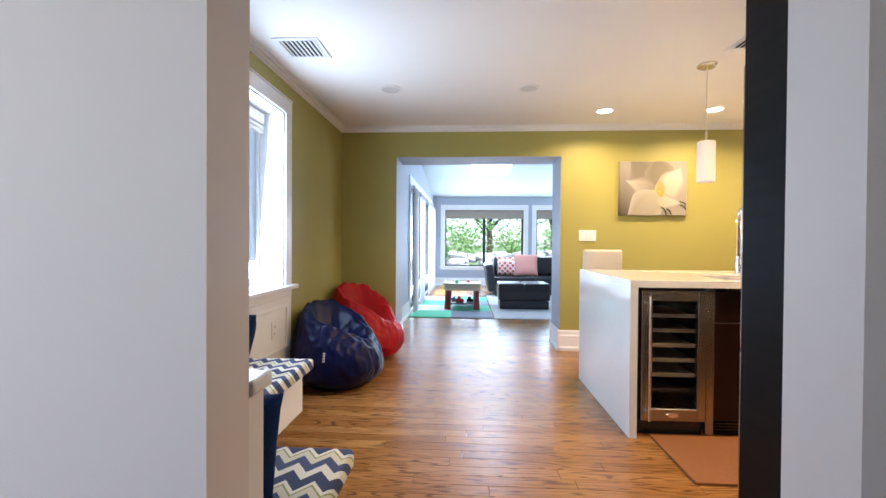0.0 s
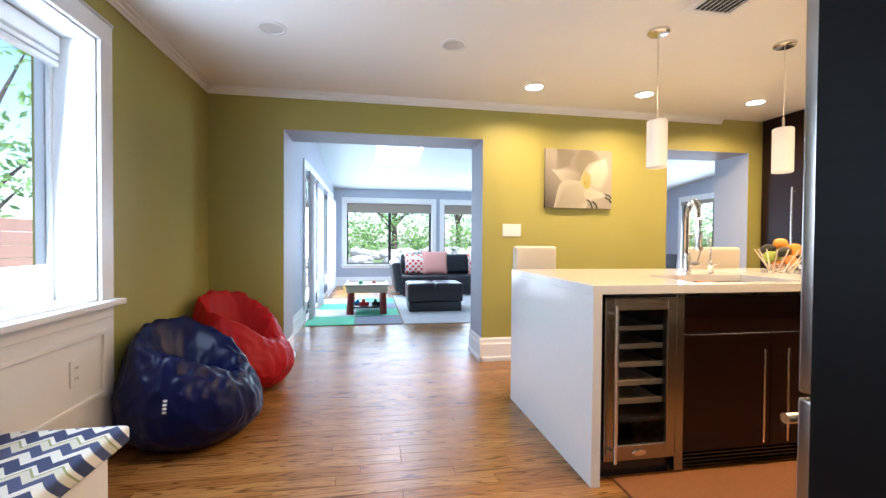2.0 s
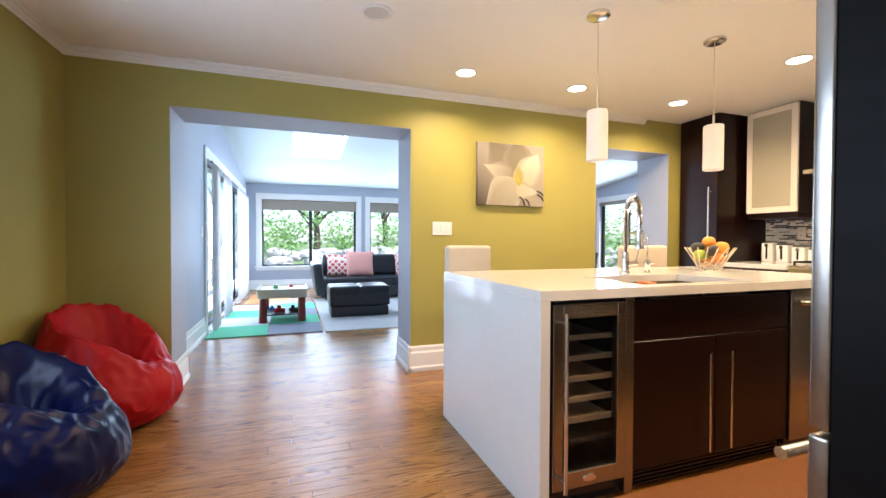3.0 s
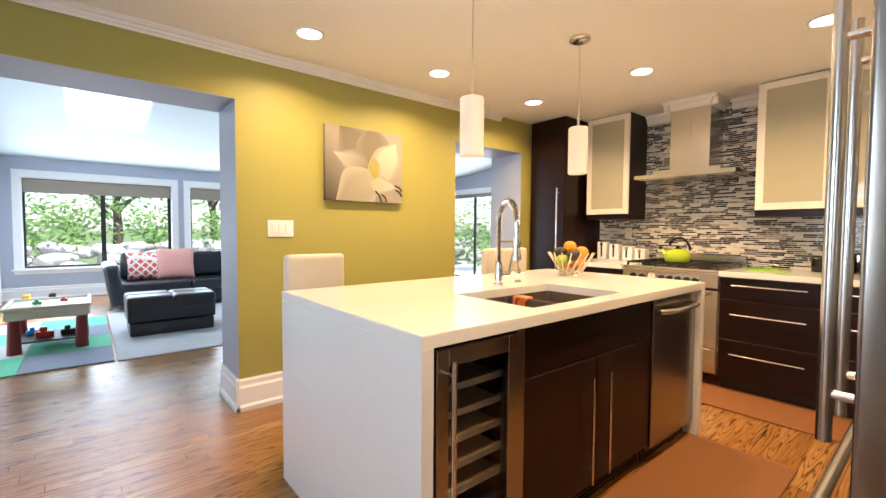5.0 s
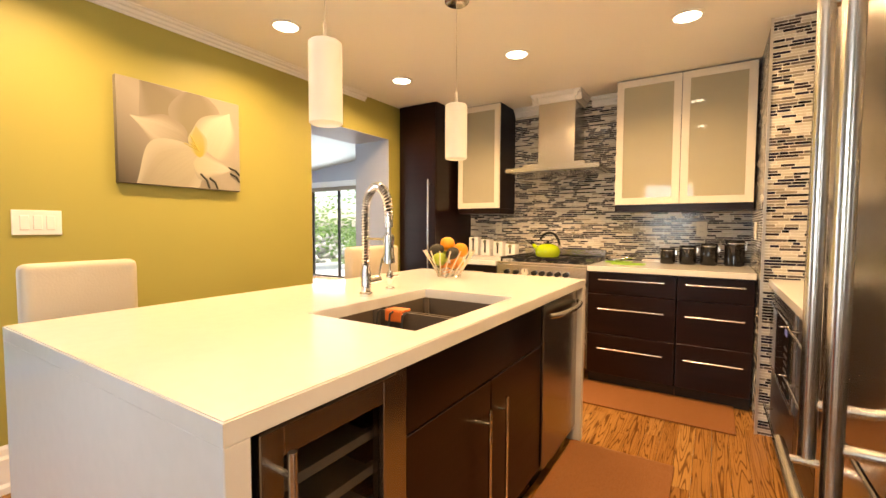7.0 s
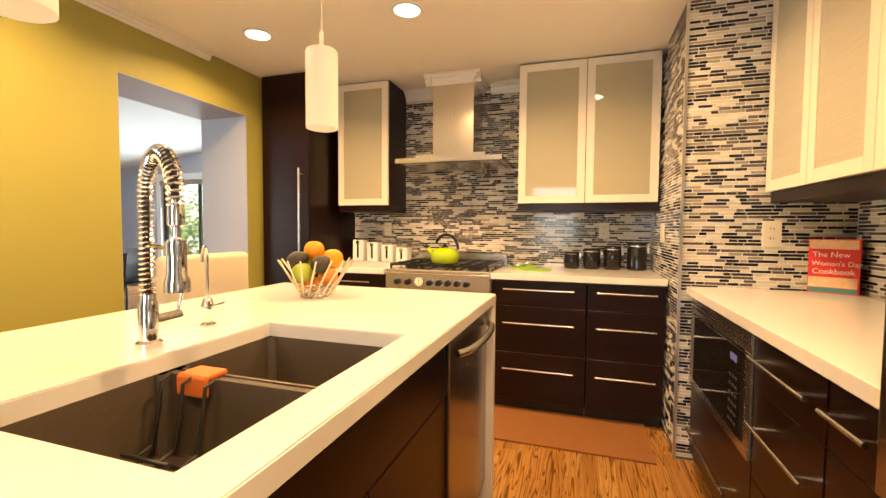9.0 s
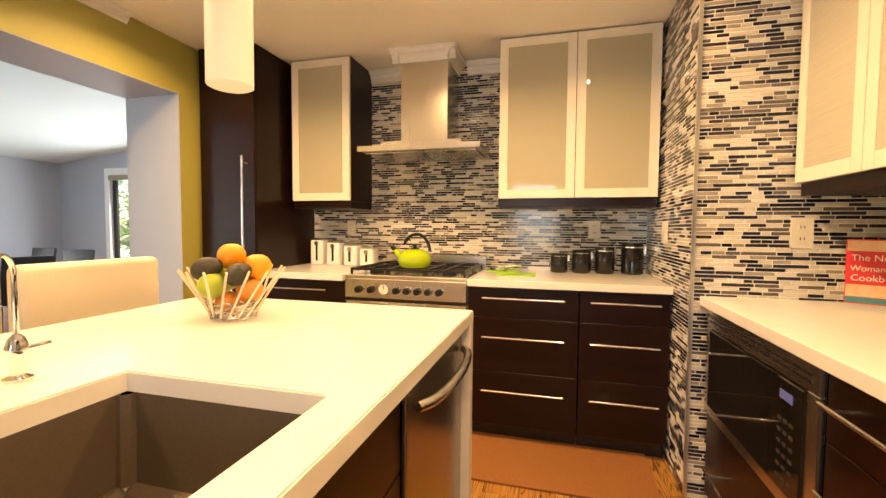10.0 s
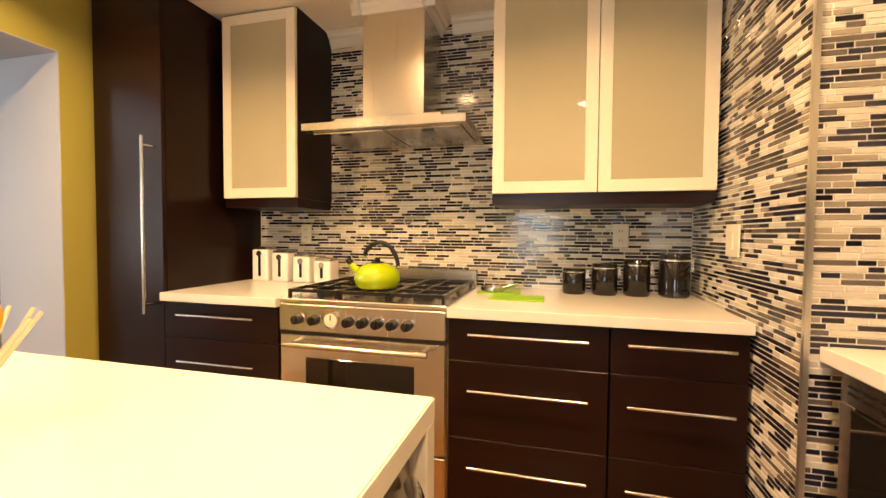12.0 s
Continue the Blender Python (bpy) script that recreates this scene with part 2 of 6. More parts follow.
def prism(bm, prof, a, b, u, v):
    """A profile of (along u, along v) drawn out from a to b."""
    a, b, u, v = Vector(a), Vector(b), Vector(u), Vector(v)
    r0 = [bm.verts.new(a + p * u + q * v) for p, q in prof]
    r1 = [bm.verts.new(b + p * u + q * v) for p, q in prof]
    n = len(prof)
    for i in range(n):
        bm.faces.new((r0[i], r0[(i + 1) % n], r1[(i + 1) % n], r1[i]))
    bm.faces.new(r0[::-1])
    bm.faces.new(r1)
    return bm


def as_mesh(name, bm, mat, smooth=False):
    bmesh.ops.recalc_face_normals(bm, faces=bm.faces[:])
    me = bpy.data.meshes.new(name)
    bm.to_mesh(me)
    bm.free()
    for mt in (mat if isinstance(mat, (list, tuple)) else [mat]):
        me.materials.append(mt)
    if smooth:
        me.polygons.foreach_set("use_smooth", [True] * len(me.polygons))
        if smooth != "soft":
            me.set_sharp_from_angle(angle=radians(38))
    return me


def setting(name, bm, mat, label, category="", smooth=False):
    return tagged(new(name, as_mesh(name, bm, mat, smooth)), label, category or name.split("_")[0], kind="structure")


def thing(name, x, y, z, label, category, group="", kind=""):
    e = new(name)
    e.empty_display_size = 0.1
    e.matrix_basis = Matrix.Translation((x, y, z))
    return tagged(e, label, category, group, kind)


def part(name, bm, mat, parent, label="", smooth=False):
    ob = new(name, as_mesh(name, bm, mat, smooth))
    ob.parent = parent
    if parent.parent is None:
        ob.matrix_parent_inverse = parent.matrix_basis.inverted()
    return tagged(ob, label)


def single(name, bm, mat, label, category, group="", smooth=False, kind=""):
    return tagged(new(name, as_mesh(name, bm, mat, smooth)), label, category, group, kind)


# ---- the building ----
H = 2.372
XW, YG, YB = 5.57, 6.35, 6.78      # range wall, green wall front and back
XL, YF, XR = -0.44, 13.3, 8.6      # window wall, sunroom far wall and right wall


setting("subfloor", boxes((-2.1, 5.8, -1.3, 2.67, -0.16, -0.012), (-0.72, 5.8, 2.67, YB, -0.16, -0.012), (-0.15, 8.76, YB, 13.48, -0.16, -0.012)), GROUT, "hidden subfloor under the oak boards", "floor")

# green wall with two cased openings
bm = boxes((-0.6, 0.158, YG, YB, 0, H), (0.158, 1.913, YG, YB, 2.055, H), (1.913, 3.805, YG, YB, 0, H), (3.805, 4.745, YG, YB, 2.044, H), (4.745, 5.8, YG, YB, 0, H))
setting("wall_green", bm, GREEN, "olive-yellow painted wall with two openings to the sunroom", "wall")
# reveals and the sunroom side, blue-grey, a few mm proud of the core
bm = boxes((0.154, 0.161, YG + 0.002, YB + 0.004, 0, 2.055), (1.910, 1.917, YG + 0.002, YB + 0.004, 0, 2.055), (0.158, 1.913, YG + 0.002, YB + 0.004, 2.050, 2.058),
           (3.802, 3.809, YG + 0.002, YB + 0.004, 0, 2.044), (4.741, 4.749, YG + 0.002, YB + 0.004, 0, 2.044), (3.805, 4.745, YG + 0.002, YB + 0.004, 2.039, 2.047),
           (1.917, 3.802, YB, YB + 0.004, 0, H), (4.749, XR, YB, YB + 0.004, 0, H), (0.0, 0.154, YB, YB + 0.004, 0, H), (-0.15, XR, YB, YB + 0.1, H, 3.25))
setting("wall_opening_lining", bm, GREYBLUE, "blue-grey painted reveals of the openings", "wall")

# window wall on the left
WY0, WY1, WZ0, WZ1 = 4.04, 4.89, 0.80, 2.09
bm = boxes((-0.72, XL, 2.5, WY0, 0, H), (-0.72, XL, WY1, YG, 0, H), (-0.72, XL, WY0, WY1, 0, WZ0), (-0.72, XL, WY0, WY1, WZ1, H))
setting("wall_window_side", bm, GREEN, "olive-yellow painted wall with a deep window", "wall")
# hall side and doorway
bm = boxes((-2.0, 0.465, 2.52, 2.67, 0, H), (1.59, 3.5, 2.52, 2.70, 0, H), (0.465, 1.59, 2.52, 2.67, 2.25, H))
setting("wall_doorway", bm, HALL, "pale painted wall with a wide doorway", "wall")
# unseen hall walls, added; the gap at the back is for the fill lamp
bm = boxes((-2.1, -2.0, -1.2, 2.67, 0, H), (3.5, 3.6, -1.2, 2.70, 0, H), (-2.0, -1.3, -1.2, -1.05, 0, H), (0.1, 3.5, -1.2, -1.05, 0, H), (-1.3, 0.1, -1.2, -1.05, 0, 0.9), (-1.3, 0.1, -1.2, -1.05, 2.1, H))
setting("wall_hall", bm, HALL, "unseen pale hall walls, added to enclose the space before the doorway", "wall")
# range wall, chase and back wall of the microwave run
setting("wall_range", boxes((XW + 0.006, 5.8, 2.5, YG, 0, H)), GROUT, "kitchen wall behind the range", "wall")
setting("wall_chase", boxes((4.576, XW + 0.006, 2.5, 3.440, 0, H)), GROUT, "boxed-out corner wall carrying mosaic tile", "wall")
setting("wall_back", boxes((1.96, 4.576, 2.701, 2.714, 0, H)), GROUT, "wall behind the microwave counter", "wall")

setting("ceiling", boxes((-2.1, 5.8, -1.2, 2.67, H, H + 0.12), (-0.72, 5.8, 2.67, YB, H, H + 0.12)), CEIL, "smooth white painted ceiling", "ceiling")


def sun_z(y):
    return 2.40 + 0.106 * (YF - y)


# sunroom: sloping ceiling with a skylight
SKX0, SKX1, SKY0, SKY1 = 0.98, 1.82, 9.58, 11.1
bm = bmesh.new()
for x0, x1, y0, y1 in ((-0.2, SKX0, YB, YF + 0.2), (SKX1, XR + 0.2, YB, YF + 0.2), (SKX0, SKX1, YB, SKY0), (SKX0, SKX1, SKY1, YF + 0.2)):
    prism(bm, [(y0, sun_z(y0)), (y1, sun_z(y1)), (y1, sun_z(y1) + 0.15), (y0, sun_z(y0) + 0.15)], (x0, 0, 0), (x1, 0, 0), (0, 1, 0), (0, 0, 1))
setting("ceiling_sunroom", bm, PALEBLUE, "pale blue sloping sunroom ceiling with a skylight well", "ceiling")
# far wall with two windows
F1 = (0.31, 2.44, 0.52, 2.06)
F2 = (2.755, 4.70, 0.52, 2.06)
bm = boxes((-0.15, F1[0], YF, YF + 0.18, 0, 2.5), (F1[1], F2[0], YF, YF + 0.18, 0, 2.5), (F2[1], XR + 0.2, YF, YF + 0.18, 0, 2.5),
           (F1[0], F1[1], YF, YF + 0.18, 0, F1[2]), (F1[0], F1[1], YF, YF + 0.18, F1[3], 2.5), (F2[0], F2[1], YF, YF + 0.18, 0, F2[2]), (F2[0], F2[1], YF, YF + 0.18, F2[3], 2.5))
setting("wall_sunroom_far", bm, GREYBLUE, "blue-grey sunroom wall with wide windows", "wall")
SD0, SD1, SDZ = 8.59, 12.95, 2.09
bm = boxes((-0.15, 0.0, YB, SD0, 0, 3.2), (-0.15, 0.0, SD1, YF, 0, 2.5), (-0.15, 0.0, SD0, SD1, SDZ, 3.0))
setting("wall_sunroom_door_side", bm, GREYBLUE, "blue-grey sunroom wall with a sliding door", "wall")
GD0, GD1, GDZ = 9.3, 12.05, 2.14
bm = boxes((XR, XR + 0.16, YB, GD0, 0, 3.2), (XR, XR + 0.16, GD1, YF, 0, 2.6), (XR, XR + 0.16, GD0, GD1, GDZ, 3.0))
setting("wall_sunroom_end", bm, GREYBLUE, "blue-grey end wall with a glazed garden door", "wall")

# crown moulding
CROWN = [(0, 0), (0, -0.052), (0.008, -0.052), (0.012, -0.040), (0.022, -0.033), (0.026, -0.020), (0.042, -0.016), (0.05, -0.006), (0.062, -0.004), (0.062, 0)]
bm = bmesh.new()
prism(bm, CROWN, (XL, YG, H), (4.41, YG, H), (0, -1, 0), (0, 0, 1))
setting("crown_molding_1", bm, WHITE, "white stepped crown molding along the green wall", "trim")
bm = bmesh.new()
prism(bm, CROWN, (XL, 2.67, H), (XL, YG - 0.001, H), (1, 0, 0), (0, 0, 1))
setting("crown_molding_2", bm, WHITE, "white stepped crown molding above the window", "trim")

# baseboards: tall, with a stepped top
BASE = [(0, 0), (0.026, 0), (0.026, 0.03), (0.016, 0.045), (0.016, 0.155), (0.009, 0.17), (0.009, 0.20), (0.003, 0.215), (0, 0.215)]
bm = bmesh.new()
prism(bm, BASE, (1.89, YG, 0), (3.805, YG, 0), (0, -1, 0), (0, 0, 1))
prism(bm, BASE, (1.910, YG - 0.026, 0), (1.910, YB, 0), (-1, 0, 0), (0, 0, 1))
setting("baseboard_1", bm, WHITE, "tall white stepped baseboard wrapping the opening's edge", "baseboard")
bm = bmesh.new()
prism(bm, BASE, (XL, YG, 0), (0.18, YG, 0), (0, -1, 0), (0, 0, 1))
prism(bm, BASE, (0.161, YG - 0.026, 0), (0.161, YB, 0), (1, 0, 0), (0, 0, 1))
prism(bm, BASE, (0.0, YB, 0), (0.0, SD0 - 0.12, 0), (1, 0, 0), (0, 0, 1))
setting("baseboard_2", bm, WHITE, "tall white baseboard beside the sunroom opening", "baseboard")
bm = bmesh.new()
prism(bm, BASE, (XL, 2.7, 0), (XL, YG, 0), (1, 0, 0), (0, 0, 1))
prism(bm, BASE, (0.0, YF, 0), (XR, YF, 0), (0, -1, 0), (0, 0, 1))
setting("baseboard_3", bm, WHITE, "tall white baseboard under the windows", "baseboard")
bm = bmesh.new()
prism(bm, BASE, (4.741, YG, 0), (4.741, YB, 0), (-1, 0, 0), (0, 0, 1))
prism(bm, BASE, (4.72, YG, 0), (4.87, YG, 0), (0, -1, 0), (0, 0, 1))
setting("baseboard_4", bm, WHITE, "short white baseboard beside the tall cabinet", "baseboard")


# ---- windows and doors of the setting ----
def casing(name, axis, face, a0, a1, z0, z1, w, label, sill=True, out=0.02, sign=-1):
    """White casing round an opening on a wall whose plane is axis = face; sign: the side on which it stands proud."""
    d0, d1 = sorted((face, face + sign * out))
    def bx(p0, p1, q0, q1, e=0.0):
        lo, hi = (d0 - e, d1) if sign < 0 else (d0, d1 + e)
        return (lo, hi, p0, p1, q0, q1) if axis == "x" else (p0, p1, lo, hi, q0, q1)
    rows = [bx(a0 - w, a0, z0, z1), bx(a1, a1 + w, z0, z1), bx(a0 - w, a1 + w, z1, z1 + w), bx(a0 - w - 0.004, a1 + w + 0.004, z1 + w, z1 + w + 0.014, 0.006)]
    bm = boxes(*rows, bevel=0.003)
    if sill:
        box(bm, *bx(a0 - w - 0.03, a1 + w + 0.03, z0 - 0.03, z0, 0.045), bevel=0.006, seg=2)
        box(bm, *bx(a0 - w, a1 + w, z0 - 0.09, z0 - 0.03), bevel=0.003)
    return setting(name, bm, WHITE, label, "trim")


DARKFRAME = material("dark_bronze_window_frame", (0.03, 0.028, 0.027), 0.4, 0.3)
SHADECLOTH = material("taupe_shade_cloth", (0.30, 0.26, 0.21), 0.8, var=0.1, scale=(3, 3, 200), bump=0.3, bump_scale=300)


def pane(parent, bm, label="clear glass pane"):
    p = part("pane", bm, GLASS, parent, label)
    p.visible_shadow = False
    return p


# side window with deep white reveal
w = thing("window_1", -0.6, 4.46, WZ0, "tall white window with a raised cellular shade", "window", kind="structure")
part("window_frame", boxes((-0.70, XL, WY0 - 0.004, WY0 + 0.012, WZ0, WZ1), (-0.70, XL, WY1 - 0.012, WY1 + 0.004, WZ0, WZ1), (-0.70, XL, WY0, WY1, WZ1 - 0.012, WZ1 + 0.004), (-0.70, XL, WY0, WY1, WZ0 - 0.004, WZ0 + 0.01),
                           (-0.66, -0.62, WY0 + 0.012, WY0 + 0.035, WZ0, WZ1), (-0.66, -0.62, WY1 - 0.035, WY1 - 0.012, WZ0, WZ1), (-0.66, -0.62, WY0 + 0.035, WY1 - 0.035, WZ1 - 0.07, WZ1 - 0.012), (-0.66, -0.62, WY0 + 0.035, WY1 - 0.035, WZ0 + 0.01, WZ0 + 0.06)), WHITE, w)
pane(w, boxes((-0.643, -0.637, WY0 + 0.035, WY1 - 0.035, WZ0 + 0.06, WZ1 - 0.07)))
part("shade", boxes((-0.615, -0.575, WY0 + 0.03, WY1 - 0.03, WZ1 - 0.10, WZ1 - 0.02), (-0.61, -0.58, WY0 + 0.03, WY1 - 0.03, WZ1 - 0.135, WZ1 - 0.112), (-0.61, -0.58, WY0 + 0.03, WY1 - 0.03, WZ1 - 0.165, WZ1 - 0.142), bevel=0.004), WHITE, w, "raised white cellular shade")
casing("window_casing_1", "x", XL, WY0, WY1, WZ0, WZ1, 0.10, "white casing and sill of the side window", sign=1)
# wainscot
WAIN = [(XL, XL + 0.012, 2.67, 5.0, 0, 0.80 - 0.09)]
bm = boxes(*WAIN)
for y0, y1 in ((2.85, 3.85), (4.02, 4.92)):
    for r in ((y0, y1, 0.635, 0.66), (y0, y1, 0.33, 0.355), (y0, y0 + 0.025, 0.355, 0.635), (y1 - 0.025, y1, 0.355, 0.635)):
        box(bm, XL + 0.012, XL + 0.026, *r, bevel=0.004)
box(bm, XL, XL + 0.012, 2.67, WY0 - 0.1, 0.71, 0.83)
box(bm, XL, XL + 0.04, 2.67, WY0 - 0.1, 0.83, 0.865, bevel=0.006)
setting("wainscot", bm, WHITE, "white panelled wainscot with chair rail under the window", "trim")
bm = boxes((XL, 0.462, 2.672, 2.745, 0, 0.78), bevel=0.003)
box(bm, XL, 0.474, 2.672, 2.765, 0.78, 0.815, bevel=0.008, seg=2)
setting("bench_back_wall", bm, WHITE, "white half-height panel with a moulded cap", "trim")

# sunroom windows
def sun_window(name, o, shade_z):
    x0, x1, z0, z1 = o
    ob = thing(name, (x0 + x1) / 2, YF + 0.1, z0, "wide dark-framed sliding window with a taupe roller shade", "window", kind="structure")
    xm = (x0 + x1) / 2
    bm = boxes((x0, x1, YF + 0.06, YF + 0.12, z0, z0 + 0.04), (x0, x1, YF + 0.06, YF + 0.12, z1 - 0.04, z1), (x0, x0 + 0.04, YF + 0.06, YF + 0.12, z0 + 0.04, z1 - 0.04), (x1 - 0.06, x1, YF + 0.06, YF + 0.12, z0 + 0.04, z1 - 0.04), (xm - 0.035, xm + 0.035, YF + 0.05, YF + 0.12, z0 + 0.04, z1 - 0.04))
    part("window_frame", bm, DARKFRAME, ob)
    part("reveal", boxes((x0 - 0.004, x0 + 0.01, YF - 0.004, YF + 0.06, z0, z1), (x1 - 0.01, x1 + 0.004, YF - 0.004, YF + 0.06, z0, z1), (x0, x1, YF - 0.004, YF + 0.06, z0 - 0.004, z0 + 0.01), (x0, x1, YF - 0.004, YF + 0.06, z1 - 0.01, z1 + 0.004)), WHITE, ob)
    pane(ob, boxes((x0 + 0.04, xm - 0.035, YF + 0.088, YF + 0.093, z0 + 0.04, z1 - 0.04)))
    pane(ob, boxes((xm + 0.035, x1 - 0.06, YF + 0.088, YF + 0.093, z0 + 0.04, z1 - 0.04)))
    bm = boxes((x0 + 0.02, x1 - 0.02, YF + 0.028, YF + 0.034, shade_z, z1 - 0.03), (x0 + 0.02, x1 - 0.02, YF + 0.022, YF + 0.04, shade_z - 0.02, shade_z))
    rod(bm, (x0 + 0.02, YF + 0.032, z1 - 0.035), (x1 - 0.02, YF + 0.032, z1 - 0.035), 0.022)
    part("shade", bm, SHADECLOTH, ob, "taupe roller shade")
    return ob


sun_window("window_2", F1, 1.83)
sun_window("window_3", F2, 1.83)
casing("window_casing_2", "y", YF, F1[0], F1[1], F1[2], F1[3], 0.11, "white casing and sill of the wide sunroom window")
casing("window_casing_3", "y", YF, F2[0], F2[1], F2[2], F2[3], 0.11, "white casing and sill of the second sunroom window")

CURTAIN = material("sheer_white_curtain", (0.78, 0.76, 0.76), 0.9, var=0.1, scale=(30, 30, 2))


def let_light_through(m, amount, color):
    """Thin cloth or leaf: part of the light passes through."""
    nt = m.node_tree
    tr, mx = nt.nodes.new("ShaderNodeBsdfTranslucent"), nt.nodes.new("ShaderNodeMixShader")
    tr.inputs["Color"].default_value = (*color, 1)
    mx.inputs[0].default_value = amount
    nt.links.new(nt.nodes["Principled BSDF"].outputs[0], mx.inputs[1])
    nt.links.new(tr.outputs[0], mx.inputs[2])
    nt.links.new(mx.outputs[0], nt.nodes["Material Output"].inputs["Surface"])


let_light_through(CURTAIN, 0.5, (0.85, 0.84, 0.84))


def sliding_door(name, face, y0, y1, z1, sgn, panels):
    ob = thing(name, face, (y0 + y1) / 2, 0, "wide dark-framed sliding glass door", "door", kind="structure")
    xa, xb = sorted((face + sgn * 0.05, face + sgn * 0.11))
    part("door_frame", boxes((xa, xb, y0, y0 + 0.05, 0, z1), (xa, xb, y1 - 0.05, y1, 0, z1), (xa, xb, y0 + 0.05, y1 - 0.05, z1 - 0.05, z1), (xa, xb, y0 + 0.05, y1 - 0.05, 0, 0.04)), DARKFRAME, ob)
    n = panels
    st = (y1 - y0 - 0.1) / n
    for i in range(n):
        a, b = y0 + 0.05 + i * st, y0 + 0.05 + (i + 1) * st
        part("stile", boxes((xa + 0.01, xb - 0.01, b - 0.03, b + 0.03, 0.04, z1 - 0.05)), DARKFRAME, ob)
        pane(ob, boxes(((xa + xb) / 2 - 0.003, (xa + xb) / 2 + 0.003, a, b, 0.04, z1 - 0.05)))
    return ob


sliding_door("door_1", 0.0, SD0, SD1, SDZ, -1, 4)
sliding_door("door_2", XR, GD0, GD1, GDZ, 1, 3)
casing("door_casing_1", "x", 0.0, SD0, SD1, 0, SDZ, 0.11, "white casing round the sliding door", sill=False, sign=1)
casing("door_casing_2", "x", XR, GD0, GD1, 0, GDZ, 0.11, "white casing round the garden door", sill=False)
single("roller_shade", boxes((XR - 0.05, XR - 0.01, GD0 + 0.02, GD1 - 0.02, GDZ - 0.10, GDZ - 0.01), bevel=0.006), SHADECLOTH, "taupe shade rolled up over the garden door", "shade")


def curtain(y0, y1, label):
    bm = bmesh.new()
    n = 60
    lo, hi = [], []
    for i in range(n + 1):
        y = y0 + (y1 - y0) * i / n
        x = 0.075 + 0.022 * math.sin(i * 1.15) + 0.008 * math.sin(i * 0.37)
        lo.append(bm.verts.new((x, y, 0.015)))
        hi.append(bm.verts.new((x * 0.97 + 0.002, y, SDZ - 0.06)))
    for i in range(n):
        bm.faces.new((lo[i], lo[i + 1], hi[i + 1], hi[i]))
    bmesh.ops.solidify(bm, geom=bm.faces[:], thickness=0.004)
    return single("curtain", bm, CURTAIN, label, "curtain", "sliding door curtains", smooth=True)


curtain(SD0 + 0.02, SD0 + 0.42, "gathered beige-white curtain beside the sliding door")
curtain(SD0 + 0.95, SD0 + 1.55, "gathered sheer white curtain on the sliding door")
curtain(SD1 - 1.9, SD1 - 0.1, "gathered sheer white curtain on the sliding door")
rod_ob = thing("curtain_rod", 0.065, 10.77, SDZ - 0.05, "thin dark curtain rod above the sliding door", "rod")
part("bar", rods(((0.07, SD0 - 0.05, SDZ - 0.05), (0.07, SD1 + 0.05, SDZ - 0.05), 0.012)), DARKFRAME, rod_ob)
part("bracket", rods(((0.022, SD0 + 0.6, SDZ - 0.05), (0.07, SD0 + 0.6, SDZ - 0.05), 0.008)), DARKFRAME, rod_ob)
part("bracket", rods(((0.022, SD1 - 0.6, SDZ - 0.05), (0.07, SD1 - 0.6, SDZ - 0.05), 0.008)), DARKFRAME, rod_ob)
# skylight
sk = thing("window_4", 1.4, 10.3, 2.7, "large bright fixed skylight in the sloping ceiling", "skylight", kind="structure")
bm = bmesh.new()
for x0, x1, y0, y1 in ((SKX0 - 0.004, SKX0 + 0.02, SKY0, SKY1), (SKX1 - 0.02, SKX1 + 0.004, SKY0, SKY1), (SKX0, SKX1, SKY0 - 0.004, SKY0 + 0.02), (SKX0, SKX1, SKY1 - 0.02, SKY1 + 0.004)):
    prism(bm, [(y0, sun_z(y0) + 0.002), (y1, sun_z(y1) + 0.002), (y1, sun_z(y1) + 0.2), (y0, sun_z(y0) + 0.2)], (x0, 0, 0), (x1, 0, 0), (0, 1, 0), (0, 0, 1))
part("frame", bm, WHITE, sk)
bm = bmesh.new()
prism(bm, [(SKY0, sun_z(SKY0) + 0.17), (SKY1, sun_z(SKY1) + 0.17), (SKY1, sun_z(SKY1) + 0.176), (SKY0, sun_z(SKY0) + 0.176)], (SKX0, 0, 0), (SKX1, 0, 0), (0, 1, 0), (0, 0, 1))
pane(sk, bm)


# ---- kitchen ----
def bar_handle(parent, a, b, out, r=0.006, inset=0.12):
    """A round bar handle from a to b, on two posts that reach back by the vector -out."""
    a, b, out = Vector(a), Vector(b), Vector(out)
    bm = rods((a, b, r))
    for k in (inset, 1 - inset):
        p = a.lerp(b, k)
        rod(bm, p, p - out, r * 0.8)
    return part("handle", bm, STEEL_H, parent, "brushed steel bar handle", smooth=True)


# island
top = thing("island_worktop", 2.92, 4.85, 0, "white quartz island top with waterfall ends and sink cut-out", "countertop")
IX0, IX1, IY0, IY1 = 1.872, 3.962, 4.285, 5.40
SX0, SX1, SY0, SY1 = 2.475, 3.155, 4.378, 4.815
bm = bmesh.new()
outer = [(IX0, IY0), (IX1, IY0), (IX1, IY1), (IX0, IY1)]
inner = [(SX0, SY0), (SX1, SY0), (SX1, SY1), (SX0, SY1)]
vs = {}
for z in (0.875, 0.915):
    vs[z] = ([bm.verts.new((*p, z)) for p in outer], [bm.verts.new((*p, z)) for p in inner])
for i in range(4):
    j = (i + 1) % 4
    for z in (0.875, 0.915):
        bm.faces.new((vs[z][0][i], vs[z][0][j], vs[z][1][j], vs[z][1][i]))
    for k in (0, 1):
        bm.faces.new((vs[0.875][k][i], vs[0.875][k][j], vs[0.915][k][j], vs[0.915][k][i]))
